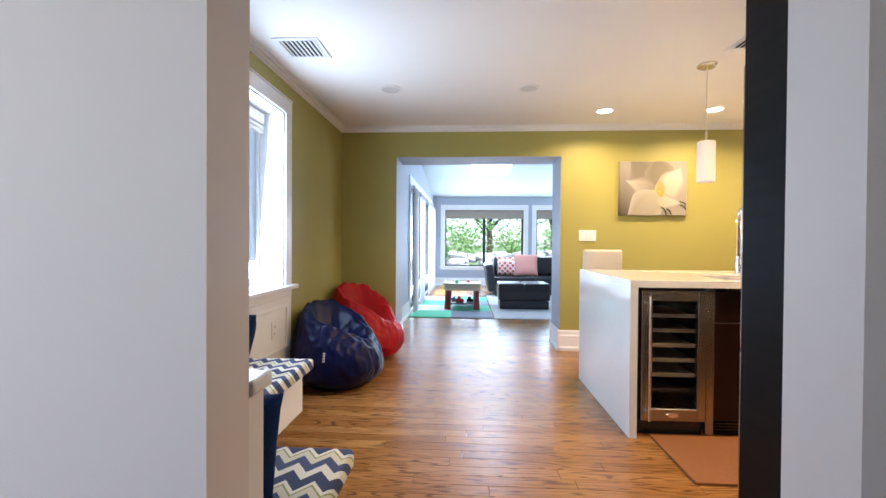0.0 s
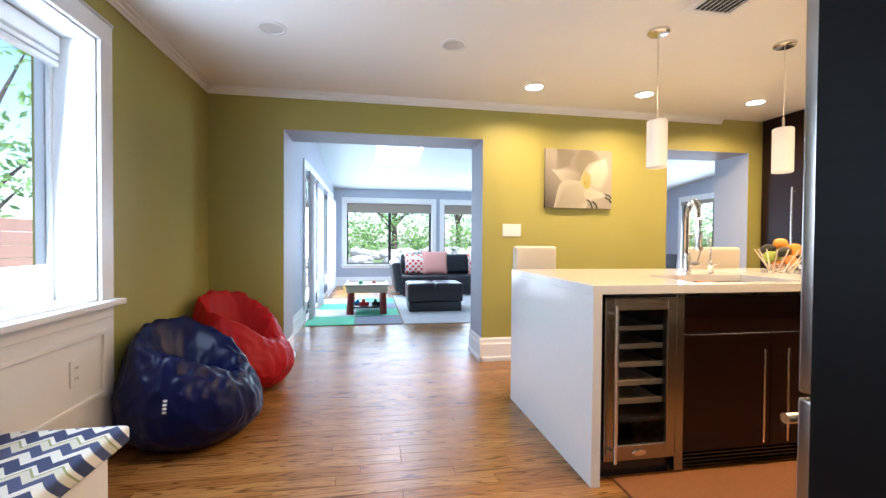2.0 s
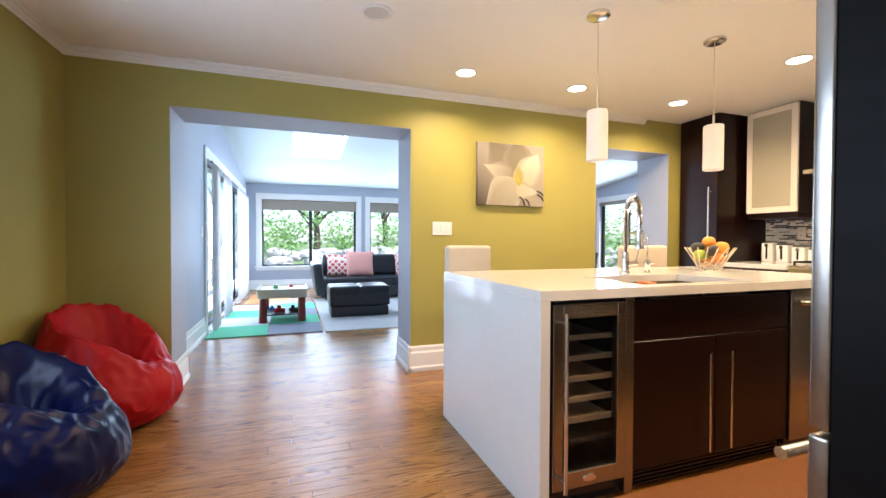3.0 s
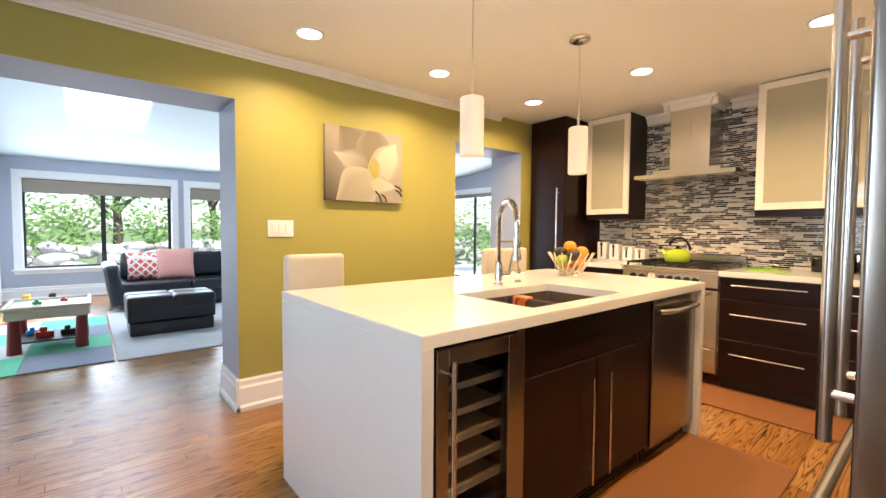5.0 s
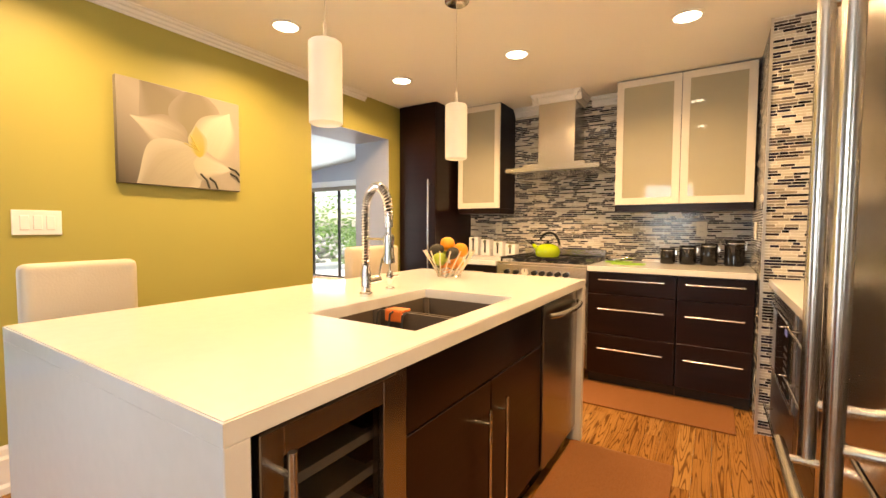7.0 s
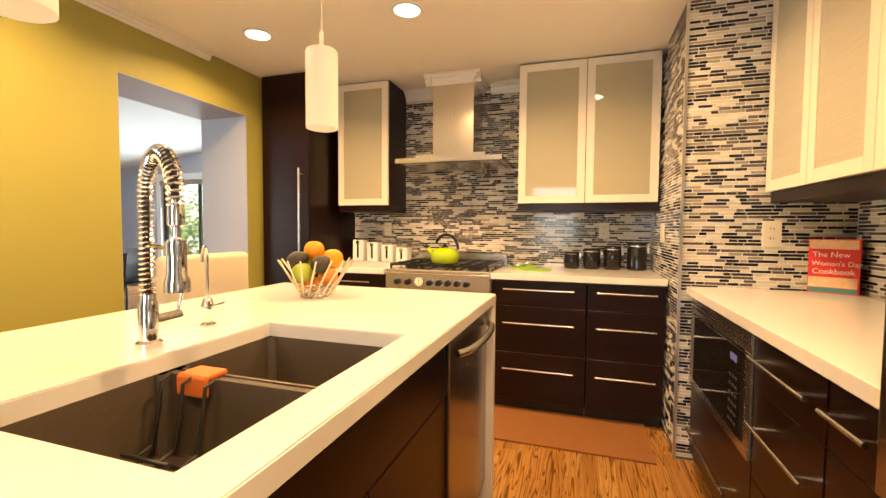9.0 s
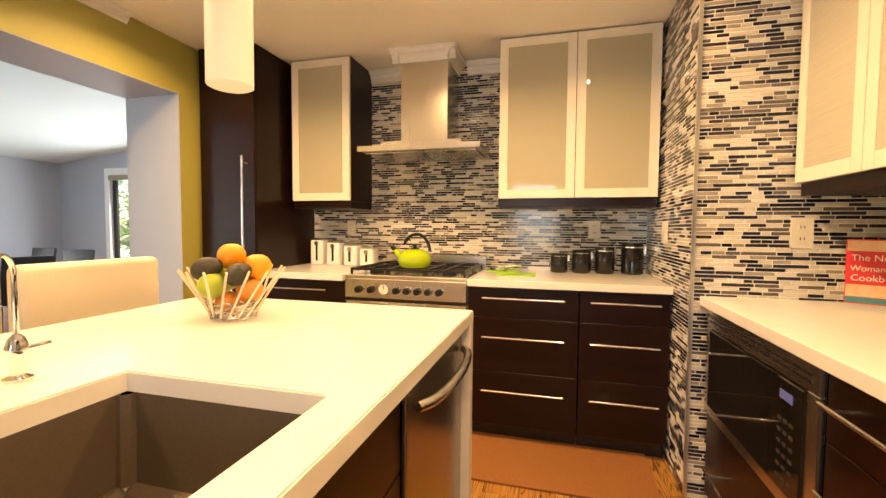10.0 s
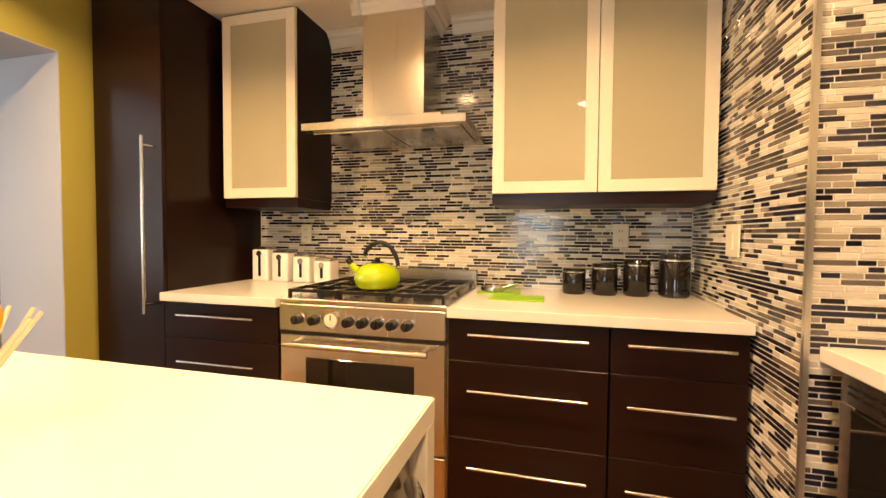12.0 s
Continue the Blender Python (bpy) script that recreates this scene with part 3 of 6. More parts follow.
bmesh.ops.recalc_face_normals(bm, faces=bm.faces[:])
bmesh.ops.bevel(bm, geom=[e for e in bm.edges if abs(e.verts[0].co.z - 0.915) < 1e-5 and abs(e.verts[1].co.z - 0.915) < 1e-5 and (abs(e.verts[0].co.x - e.verts[1].co.x) < 1e-5 or abs(e.verts[0].co.y - e.verts[1].co.y) < 1e-5)], offset=0.003, segments=2, affect="EDGES")
part("top_slab", bm, QUARTZ, top)
part("waterfall_panel", boxes((IX0, IX0 + 0.045, IY0, IY1, 0, 0.875), bevel=0.002), QUARTZ, top, "glossy white quartz waterfall end")
part("waterfall_panel", boxes((IX1 - 0.045, IX1, IY0, IY1, 0, 0.875), bevel=0.002), QUARTZ, top, "glossy white quartz waterfall end")

FY = 4.326   # island fronts
cab = thing("sink_cabinet", 2.85, 4.7, 0, "espresso wood island sink cabinet with two doors", "cabinet")
part("body", boxes((2.366, 3.36, FY + 0.02, 5.02, 0.10, 0.66), (1.92, 1.938, FY + 0.02, 5.02, 0, 0.873), (1.92, 3.916, 5.02, 5.04, 0, 0.873), (2.366, 2.38, FY + 0.02, 5.02, 0.66, 0.873), (3.345, 3.36, FY + 0.02, 5.02, 0.66, 0.873)), ESPRESSO, cab)
part("false_drawer", boxes((2.368, 3.362, FY, FY + 0.019, 0.675, 0.852), bevel=0.002), ESPRESSO, cab)
for x0, x1, hx in ((2.368, 2.852, 2.782), (2.856, 3.362, 2.918)):
    d = part("door", boxes((x0, x1, FY, FY + 0.019, 0.105, 0.670), bevel=0.002), ESPRESSO, cab)
    bar_handle(d, (hx, FY - 0.034, 0.14), (hx, FY - 0.034, 0.597), (0, -0.034, 0), inset=0.11)
bm = boxes((2.366, 3.36, FY + 0.05, FY + 0.06, 0.0, 0.10))
for i in range(5):
    box(bm, 2.36, 3.33, FY + 0.035, FY + 0.05, 0.015 + i * 0.018, 0.023 + i * 0.018)
part("toe_grille", bm, BLACK, cab, "black slotted toe-kick grille")

# wine cooler
wc = thing("wine_cooler", 2.13, 4.6, 0, "built-in steel-framed wine cooler with glass door", "wine cooler")
part("cavity", boxes((1.940, 2.342, FY + 0.55, FY + 0.56, 0.03, 0.87), (1.940, 1.955, FY + 0.03, FY + 0.55, 0.03, 0.87), (2.327, 2.342, FY + 0.03, FY + 0.55, 0.03, 0.87), (1.955, 2.327, FY + 0.03, FY + 0.55, 0.85, 0.87), (1.955, 2.327, FY + 0.03, FY + 0.55, 0.03, 0.09)), BLACK, wc)
door = part("door", boxes((1.952, 2.0, FY - 0.01, FY + 0.028, 0.095, 0.852), (2.270, 2.316, FY - 0.01, FY + 0.028, 0.095, 0.852), (2.0, 2.270, FY - 0.01, FY + 0.028, 0.795, 0.852), (2.0, 2.270, FY - 0.01, FY + 0.028, 0.095, 0.165), bevel=0.002), STEEL, wc, "brushed steel door frame")
g = part("glass", boxes((2.0, 2.270, FY + 0.004, FY + 0.010, 0.165, 0.795)), GLASS, door, "tinted glass pane")
g.visible_shadow = False
bar_handle(door, (1.982, FY - 0.055, 0.11), (1.982, FY - 0.055, 0.825), (0, -0.045, 0), r=0.008, inset=0.06)
badge = bmesh.new()
lathe(badge, [(0.0, -0.004), (0.02, -0.004), (0.021, 0.0), (0.019, 0.004), (0.0, 0.004)], 0, 0, 0, 24)
bmesh.ops.transform(badge, matrix=Matrix.Translation((2.13, FY - 0.012, 0.13)) @ Matrix.Rotation(radians(90), 4, "X") @ Matrix.Diagonal((1.7, 0.7, 1, 1)), verts=badge.verts)
part("badge", badge, CHROME, door, "small oval chrome badge")
RACKW = material("beech_rack_front", (0.15, 0.11, 0.07), 0.5, var=0.2, scale=(20, 3, 60))
for i in range(6):
    z = 0.25 + i * 0.088
    part("rack", boxes((1.975, 2.305, FY + 0.045, FY + 0.062, z, z + 0.022), (1.975, 2.305, FY + 0.062, FY + 0.5, z, z + 0.006)), RACKW if i else BLACK, wc, "sliding wooden wine rack")
part("hinge_post", boxes((2.320, 2.364, FY - 0.004, FY + 0.03, 0.02, 0.866), bevel=0.002), STEEL, wc)
part("toe_grille", boxes((1.94, 2.32, FY + 0.04, FY + 0.05, 0, 0.088)), BLACK, wc)

# dishwasher
dw = thing("dishwasher", 3.63, 4.6, 0, "brushed steel dishwasher with a curved bar handle", "dishwasher")
part("door", boxes((3.368, 3.914, FY - 0.012, FY + 0.02, 0.09, 0.862), bevel=0.004, seg=2), STEEL, dw)
part("tub", boxes((3.372, 3.91, FY + 0.02, 5.0, 0.06, 0.86)), BLACK, dw)
bm = bmesh.new()
pts = [(3.405 + 0.48 * i / 14, FY - 0.025 - 0.042 * math.sin(math.pi * i / 14) ** 0.5, 0.80) for i in range(15)]
tube(bm, pts, 0.013, 12)
part("handle", bm, STEEL_H, dw, "curved steel bar handle", smooth=True)
part("kick_plate", boxes((3.368, 3.914, FY + 0.04, FY + 0.05, 0, 0.085)), BLACK, dw)

# sink
sk = thing("kitchen_sink", 2.81, 4.6, 0.67, "dark double-bowl composite undermount sink", "sink")
XM = 2.83
bm = bmesh.new()
for x0, x1 in ((SX0 - 0.005, XM - 0.012), (XM + 0.012, SX1 + 0.005)):
    b = 0.02
    y0, y1, z0, z1 = SY0 - 0.005, SY1 + 0.005, 0.68, 0.874
    rim = [bm.verts.new(p) for p in ((x0, y0, z1), (x1, y0, z1), (x1, y1, z1), (x0, y1, z1))]
    bot = [bm.verts.new(p) for p in ((x0 + b, y0 + b, z0), (x1 - b, y0 + b, z0), (x1 - b, y1 - b, z0), (x0 + b, y1 - b, z0))]
    for i in range(4):
        bm.faces.new((rim[i], rim[(i + 1) % 4], bot[(i + 1) % 4], bot[i]))
    bm.faces.new(bot)
bmesh.ops.bevel(bm, geom=[e for e in bm.edges if not e.is_boundary], offset=0.022, segments=3, affect="EDGES")
bmesh.ops.solidify(bm, geom=bm.faces[:], thickness=-0.006)
part("bowl", bm, SINKM, sk, smooth=True)
part("divider", boxes((XM - 0.013, XM + 0.013, SY0 - 0.004, SY1 + 0.004, 0.76, 0.872), bevel=0.006, seg=2), SINKM, sk)
for x in (2.65, 2.99):
    bm = bmesh.new()
    lathe(bm, [(0.045, 0.682), (0.045, 0.686), (0.035, 0.684), (0.0, 0.683)], x, 4.62, 0.0, 20)
    part("drain", bm, CHROME, sk, "chrome drain")
brush = thing("sink_caddy", 2.80, 4.73, 0.845, "orange sponge caddy with dark wire hung on the divider", "caddy")
ORANGE_P = material("orange_rubber", (0.72, 0.17, 0.03), 0.5, var=0.15, scale=(20, 20, 20))
part("clip", boxes((2.795, 2.855, 4.675, 4.755, 0.873, 0.885), (2.792, 2.804, 4.675, 4.755, 0.838, 0.882), bevel=0.005, seg=2), ORANGE_P, brush, "orange rubber clip")
bm = bmesh.new()
for yy in (4.655, 4.715, 4.775):
    tube(bm, [(2.80, yy, 0.880), (2.775, yy, 0.872), (2.765, yy, 0.81), (2.75, yy, 0.745), (2.715, yy, 0.735), (2.69, yy, 0.755)], 0.004, 8)
tube(bm, [(2.69, 4.655, 0.755), (2.69, 4.775, 0.755)], 0.004, 8)
part("wire", bm, RUBBER, brush, smooth=True)

# spring faucet
fc = thing("kitchen_faucet", 2.845, 4.90, 0.915, "tall chrome pull-down faucet with an open spring coil", "faucet")
bx, by = 2.845, 4.90
FD = Vector((-0.40, -0.916, 0)).normalized()
bm = bmesh.new()
lathe(bm, [(0.028, 0.0), (0.028, 0.012), (0.021, 0.018), (0.021, 0.10), (0.017, 0.11), (0.017, 0.13), (0.0, 0.132)], bx, by, 0.915, 24)
part("base", bm, CHROME, fc, smooth=True)
arc = []
R = 0.105
for i in range(60):
    s = i / 59
    L1, L2 = 0.215, math.pi * R
    tot = L1 + L2 + 0.012
    d = s * tot
    if d < L1:
        p = Vector((bx, by, 1.04 + d))
    elif d < L1 + L2:
        a = (d - L1) / R
        p = Vector((bx, by, 1.255)) + FD * (R - R * math.cos(a)) + Vector((0, 0, R * math.sin(a)))
    else:
        p = Vector((bx, by, 1.255)) + FD * 2 * R - Vector((0, 0, d - L1 - L2))
    arc.append(p)
bm = bmesh.new()
tube(bm, arc, 0.008, 10)
part("hose", bm, RUBBER, fc, "dark inner hose", smooth=True)
bm = bmesh.new()
coil, turns = [], 46
for i in range(turns * 10 + 1):
    s = i / (turns * 10) * 59
    k = min(int(s), 58)
    p = arc[k].lerp(arc[k + 1], s - k)
    dv = (arc[k + 1] - arc[k]).normalized()
    n1 = Vector((FD.y, -FD.x, 0))
    n2 = dv.cross(n1).normalized()
    a = 2 * math.pi * i / 10
    coil.append(p + 0.0155 * (math.cos(a) * n1 + math.sin(a) * n2))
tube(bm, coil, 0.0028, 5)
part("spring", bm, CHROME, fc, "open chrome spring coil", smooth=True)
end = arc[-1]
bm = bmesh.new()
lathe(bm, [(0.0, 0.0), (0.014, 0.0), (0.016, -0.02), (0.016, -0.05), (0.009, -0.055), (0.009, -0.075), (0.018, -0.08), (0.019, -0.15), (0.024, -0.165), (0.024, -0.185), (0.0, -0.187)], end.x, end.y, end.z + 0.01, 20)
part("spray_head", bm, CHROME, fc, "chrome spray head", smooth=True)
bm = rods(((bx, by, 1.155), Vector((bx, by, 1.155)) + FD * 2 * R, 0.005))
lathe(bm, [(0.021, -0.012), (0.021, 0.012)], end.x, end.y, 1.155, 16)
part("holder_arm", bm, CHROME, fc, smooth=True)
bm = rods(((bx + 0.015, by, 0.975), (bx + 0.075, by - 0.01, 0.98), 0.014), ((bx + 0.068, by - 0.01, 0.985), (bx + 0.09, by - 0.012, 1.07), 0.0045))
part("lever", bm, CHROME, fc, smooth=True)
# filtered-water tap
ft = thing("filter_tap", 3.06, 4.95, 0.915, "slim chrome filtered-water tap with a side lever", "tap")
bm = bmesh.new()
lathe(bm, [(0.022, 0.0), (0.022, 0.006), (0.011, 0.012), (0.011, 0.03), (0.016, 0.045), (0.018, 0.06), (0.012, 0.078), (0.006, 0.085), (0.0, 0.086)], 3.06, 4.95, 0.915, 20)
part("body", bm, CHROME, ft, smooth=True)
bm = bmesh.new()
q = [Vector((3.06, 4.95, 0.995 + 0.11 * i / 6)) for i in range(7)] + [Vector((3.06, 4.95, 1.105)) + Vector((-0.78, -0.62, 0)) * (0.04 - 0.04 * math.cos(a)) + Vector((0, 0, 0.04 * math.sin(a))) for a in [math.pi * k / 10 for k in range(1, 11)]]
tube(bm, q, 0.0045, 10)
part("spout", bm, CHROME, ft, smooth=True)
part("lever", rods(((3.07, 4.95, 0.97), (3.105, 4.935, 0.975), 0.005)), CHROME, ft)


# fruit bowl
fb = thing("fruit_bowl", 3.625, 4.975, 0.915, "woven wire fruit bowl with flaring white-tipped spokes", "bowl")
bm = bmesh.new()
for k in range(5):
    z = 0.921 + k * 0.012
    r = 0.062 + 0.004 * k
    tube(bm, [(3.625 + (r + 0.003 * math.sin(9 * a + k * 1.6)) * math.cos(a), 4.975 + (r + 0.003 * math.sin(9 * a + k * 1.6)) * math.sin(a), z + 0.004 * math.sin(7 * a + k * 2)) for a in [2 * math.pi * i / 40 for i in range(41)]], 0.0035, 6)
part("basket", bm, STEEL_H, fb, "woven steel wire base", smooth=True)
SPOKE = material("pale_acrylic_spoke", (0.70, 0.60, 0.45), 0.2)
for i in range(16):
    a = 2 * math.pi * i / 16 + 0.1
    a2 = a + 0.5
    bm = bmesh.new()
    tube(bm, [(3.625 + 0.064 * math.cos(a), 4.975 + 0.064 * math.sin(a), 0.925), (3.625 + 0.150 * math.cos(a2), 4.975 + 0.150 * math.sin(a2), 1.07)], 0.0036, 8)
    part("spoke", bm, SPOKE, fb, smooth=True)


def fruit(name, x, y, z, r, mat, label, sz=1.0, tilt=(0, 0, 0), pear=0.0):
    bm = bmesh.new()
    bmesh.ops.create_icosphere(bm, subdivisions=4, radius=1.0)
    for v in bm.verts:
        c = v.co.copy()
        k = 1 - pear * max(0, c.z)
        d = 1 + 0.02 * noise.noise(c * 3 + Vector((x * 50, y * 50, 0))) - 0.08 * math.exp(-((1 - c.z) / 0.08))
        v.co = Vector((c.x * r * k * d, c.y * r * k * d, c.z * r * sz * d))
    bmesh.ops.transform(bm, matrix=pose(x + 0.095, y + 0.05, z, *tilt), verts=bm.verts)
    return single(name, bm, mat, label, "fruit", "fruit in the bowl", smooth=True)


ORANGE = material("orange_peel", (0.80, 0.30, 0.015), 0.4, var=0.15, scale=(12, 12, 12), bump=0.4, bump_scale=260)
AVOC = material("avocado_skin", (0.03, 0.026, 0.015), 0.55, var=0.5, scale=(30, 30, 30), bump=0.6, bump_scale=160)
GREENAPPLE = material("green_apple_skin", (0.33, 0.42, 0.05), 0.3, var=0.2, scale=(15, 15, 15))
REDAPPLE = material("red_peach_skin", (0.60, 0.12, 0.03), 0.4, color2=(0.75, 0.35, 0.05), var=0.5, scale=(10, 10, 10))
fruit("orange", 3.545, 4.945, 1.105, 0.042, ORANGE, "ripe orange on top of the fruit bowl")
fruit("orange", 3.575, 4.875, 1.07, 0.043, ORANGE, "ripe orange in the wire bowl")
fruit("avocado", 3.485, 4.98, 1.07, 0.036, AVOC, "dark avocado in the wire bowl", 1.3, (70, 20, 30), 0.25)
fruit("avocado", 3.505, 4.885, 1.055, 0.034, AVOC, "dark avocado in the wire bowl", 1.3, (60, -20, 80), 0.25)
fruit("green_apple", 3.475, 4.955, 1.02, 0.040, GREENAPPLE, "green apple low in the wire bowl")
fruit("green_apple", 3.56, 4.985, 1.03, 0.040, GREENAPPLE, "green apple low in the wire bowl")
fruit("peach", 3.545, 4.88, 1.0, 0.040, REDAPPLE, "red and yellow peach in the wire bowl")
fruit("peach", 3.515, 4.935, 0.965, 0.036, REDAPPLE, "red and yellow peach in the wire bowl")


# counter stools
def stool(x, wide):
    """x: its middle; wide: the width of the back."""
    ob = thing("counter_stool", x, 5.5, 0, "cream leather counter stool with a rounded high back", "stool", "stools at the island")
    a, b = x - wide / 2, x + wide / 2
    part("backrest", boxes((a, b, 5.535, 5.605, 0.62, 1.078), bevel=0.03, seg=4), CREAM, ob, smooth=True)
    part("seat", boxes((a - 0.015, b + 0.015, 5.20, 5.535, 0.56, 0.66), bevel=0.025, seg=3), CREAM, ob, smooth=True)
    for lx in (a + 0.01, b - 0.01):
        for y in (5.225, 5.58):
            bm = bmesh.new()
            rod(bm, (lx, y, 0), (lx, y, 0.58), 0.014, 8, 0.02)
            part("leg", bm, ESPRESSO, ob)
    part("footrest", boxes((a + 0.02, b - 0.02, 5.215, 5.235, 0.20, 0.235)), ESPRESSO, ob)
    return ob


stool(2.11, 0.33)
stool(3.637, 0.465)


# range wall base cabinets
def drawer_unit(name_label, y0, y1, hy0, hy1, zs, hz):
    ob = thing("drawer_cabinet", 5.2, (y0 + y1) / 2, 0, name_label, "cabinet", "range wall base cabinets")
    part("body", boxes((4.89, XW, y0 + 0.001, y1 - 0.001, 0.09, 0.873)), ESPRESSO, ob)
    part("toe_kick", boxes((4.93, 4.945, y0, y1, 0, 0.09)), BLACK, ob)
    for (z0, z1), h in zip(zs, hz):
        d = part("drawer_front", boxes((4.870, 4.889, y0 + 0.002, y1 - 0.002, z0, z1), bevel=0.0015), ESPRESSO, ob)
        bar_handle(d, (4.838, hy0, h), (4.838, hy1, h), (-0.032, 0, 0), inset=0.10)
    return ob


ZS, HZ = [(0.705, 0.868), (0.40, 0.702), (0.095, 0.397)], [0.815, 0.597, 0.296]
drawer_unit("espresso wood three-drawer base cabinet beside the range", 3.892, 4.488, 3.965, 4.405, ZS, HZ)
drawer_unit("espresso wood three-drawer base cabinet in the corner", 3.450, 3.888, 3.50, 3.834, ZS, HZ)
drawer_unit("espresso wood three-drawer base cabinet by the tall cabinet", 5.262, 5.894, 5.37, 5.79, ZS, HZ)
single("countertop", boxes((4.845, XW, 3.448, 4.490, 0.875, 0.915), bevel=0.003, seg=2), QUARTZ, "white quartz countertop on the drawer cabinets", "countertop")
single("countertop", boxes((4.845, XW, 5.260, 5.894, 0.875, 0.915), bevel=0.003, seg=2), QUARTZ, "short white quartz countertop beside the tall cabinet", "countertop")

pn = thing("tall_cabinet", 5.2, 6.1, 0, "full-height espresso wood pantry cabinet", "cabinet")
part("body", boxes((4.893, XW, 5.897, YG - 0.03, 0.09, H - 0.002)), ESPRESSO, pn)
d = part("door", boxes((4.873, 4.892, 5.899, YG - 0.032, 0.095, H - 0.006), bevel=0.0015), ESPRESSO, pn)
bar_handle(d, (4.80, 5.932, 0.82), (4.80, 5.932, 1.645), (-0.07, 0, 0), r=0.008, inset=0.05)
part("toe_kick", boxes((4.93, 4.945, 5.897, YG - 0.03, 0, 0.09)), BLACK, pn)


def glass_door(parent, x0, x1, y0, y1, z0, z1, along, glass=None):
    """An aluminium-framed frosted door. along: 'y' for a door in an x plane, 'x' for one in a y plane."""
    w = 0.052
    if along == "y":
        rows = [(x0, x1, y0, y0 + w, z0, z1), (x0, x1, y1 - w, y1, z0, z1), (x0, x1, y0 + w, y1 - w, z0, z0 + w), (x0, x1, y0 + w, y1 - w, z1 - w, z1)]
        g = (x0 + 0.004, x1 - 0.004, y0 + w, y1 - w, z0 + w, z1 - w)
    else:
        rows = [(x0, x0 + w, y0, y1, z0, z1), (x1 - w, x1, y0, y1, z0, z1), (x0 + w, x1 - w, y0, y1, z0, z0 + w), (x0 + w, x1 - w, y0, y1, z1 - w, z1)]
        g = (x0 + w, x1 - w, y0 + 0.004, y1 - 0.004, z0 + w, z1 - w)
    d = part("door", boxes(*rows, bevel=0.001), SATIN, parent, "pale satin aluminium door frame")
    part("glass", boxes(g), glass or FROST, d, "frosted glass panel")


def wall_cabinet(label, y0, y1, doors):
    ob = thing("wall_cabinet", 5.38, (y0 + y1) / 2, 1.335, label, "cabinet", "glass-front wall cabinets")
    part("body", boxes((5.225, XW, y0, y1, 1.385, H - 0.003)), ESPRESSO, ob)
    part("bottom_rail", boxes((5.222, XW - 0.01, y0, y1, 1.335, 1.384)), ESPRESSO, ob)
    for a, b in doors:
        glass_door(ob, 5.203, 5.224, a, b, 1.387, H - 0.012, "y")
    return ob


wall_cabinet("espresso wall cabinet with one frosted glass door", 5.396, 5.847, [(5.398, 5.845)])
wall_cabinet("espresso wall cabinet with two frosted glass doors", 3.456, 4.372, [(3.458, 3.912), (3.916, 4.370)])

# hood
hd = thing("range_hood", 5.3, 4.868, 1.68, "stainless steel chimney range hood", "hood")
bm = bmesh.new()
prism(bm, [(5.062, 1.688), (5.56, 1.688), (5.56, 1.722), (5.062, 1.722)], (0, 4.467, 0), (0, 5.27, 0), (1, 0, 0), (0, 0, 1))
part("canopy", bm, STEEL_L, hd)
part("canopy_step", boxes((5.15, 5.56, 4.60, 5.145, 1.722, 1.762), bevel=0.003), STEEL_L, hd)
part("chimney", boxes((5.25, 5.565, 4.715, 5.04, 1.762, H - 0.05), bevel=0.003), STEEL_L, hd)
for y0, y1 in ((4.50, 4.862), (4.874, 5.235)):
    part("filter", boxes((5.11, 5.52, y0, y1, 1.680, 1.687), bevel=0.002), STEEL_H, hd, "mesh grease filter panel")
for y in (4.66, 5.08):
    part("filter_latch", boxes((5.14, 5.16, y - 0.03, y + 0.03, 1.676, 1.680)), RUBBER, hd)
for i in range(5):
    bm = bmesh.new()
    rod(bm, (5.056, 4.81 + i * 0.022, 1.705), (5.062, 4.81 + i * 0.022, 1.705), 0.006, 12)
    part("button", bm, CHROME, hd, "small round control button")
bm = bmesh.new()
for a, b, u in (((5.25, 4.66, H), (5.25, 5.095, H), (-1, 0, 0)), ((5.195, 4.715, H), (XW, 4.715, H), (0, -1, 0)), ((5.195, 5.04, H), (XW, 5.04, H), (0, 1, 0))):
    prism(bm, [(p, q * 1.5) for p, q in CROWN], a, b, u, (0, 0, 1))
setting("crown_molding_3", bm, WHITE, "white crown molding boxed round the hood chimney", "trim")
bm = bmesh.new()
prism(bm, [(p, q * 1.5) for p, q in CROWN], (XW, 4.372, H), (XW, 4.65, H), (-1, 0, 0), (0, 0, 1))
prism(bm, [(p, q * 1.5) for p, q in CROWN], (XW, 5.10, H), (XW, 5.396, H), (-1, 0, 0), (0, 0, 1))
setting("crown_molding_4", bm, WHITE, "white crown molding above the tile", "trim")

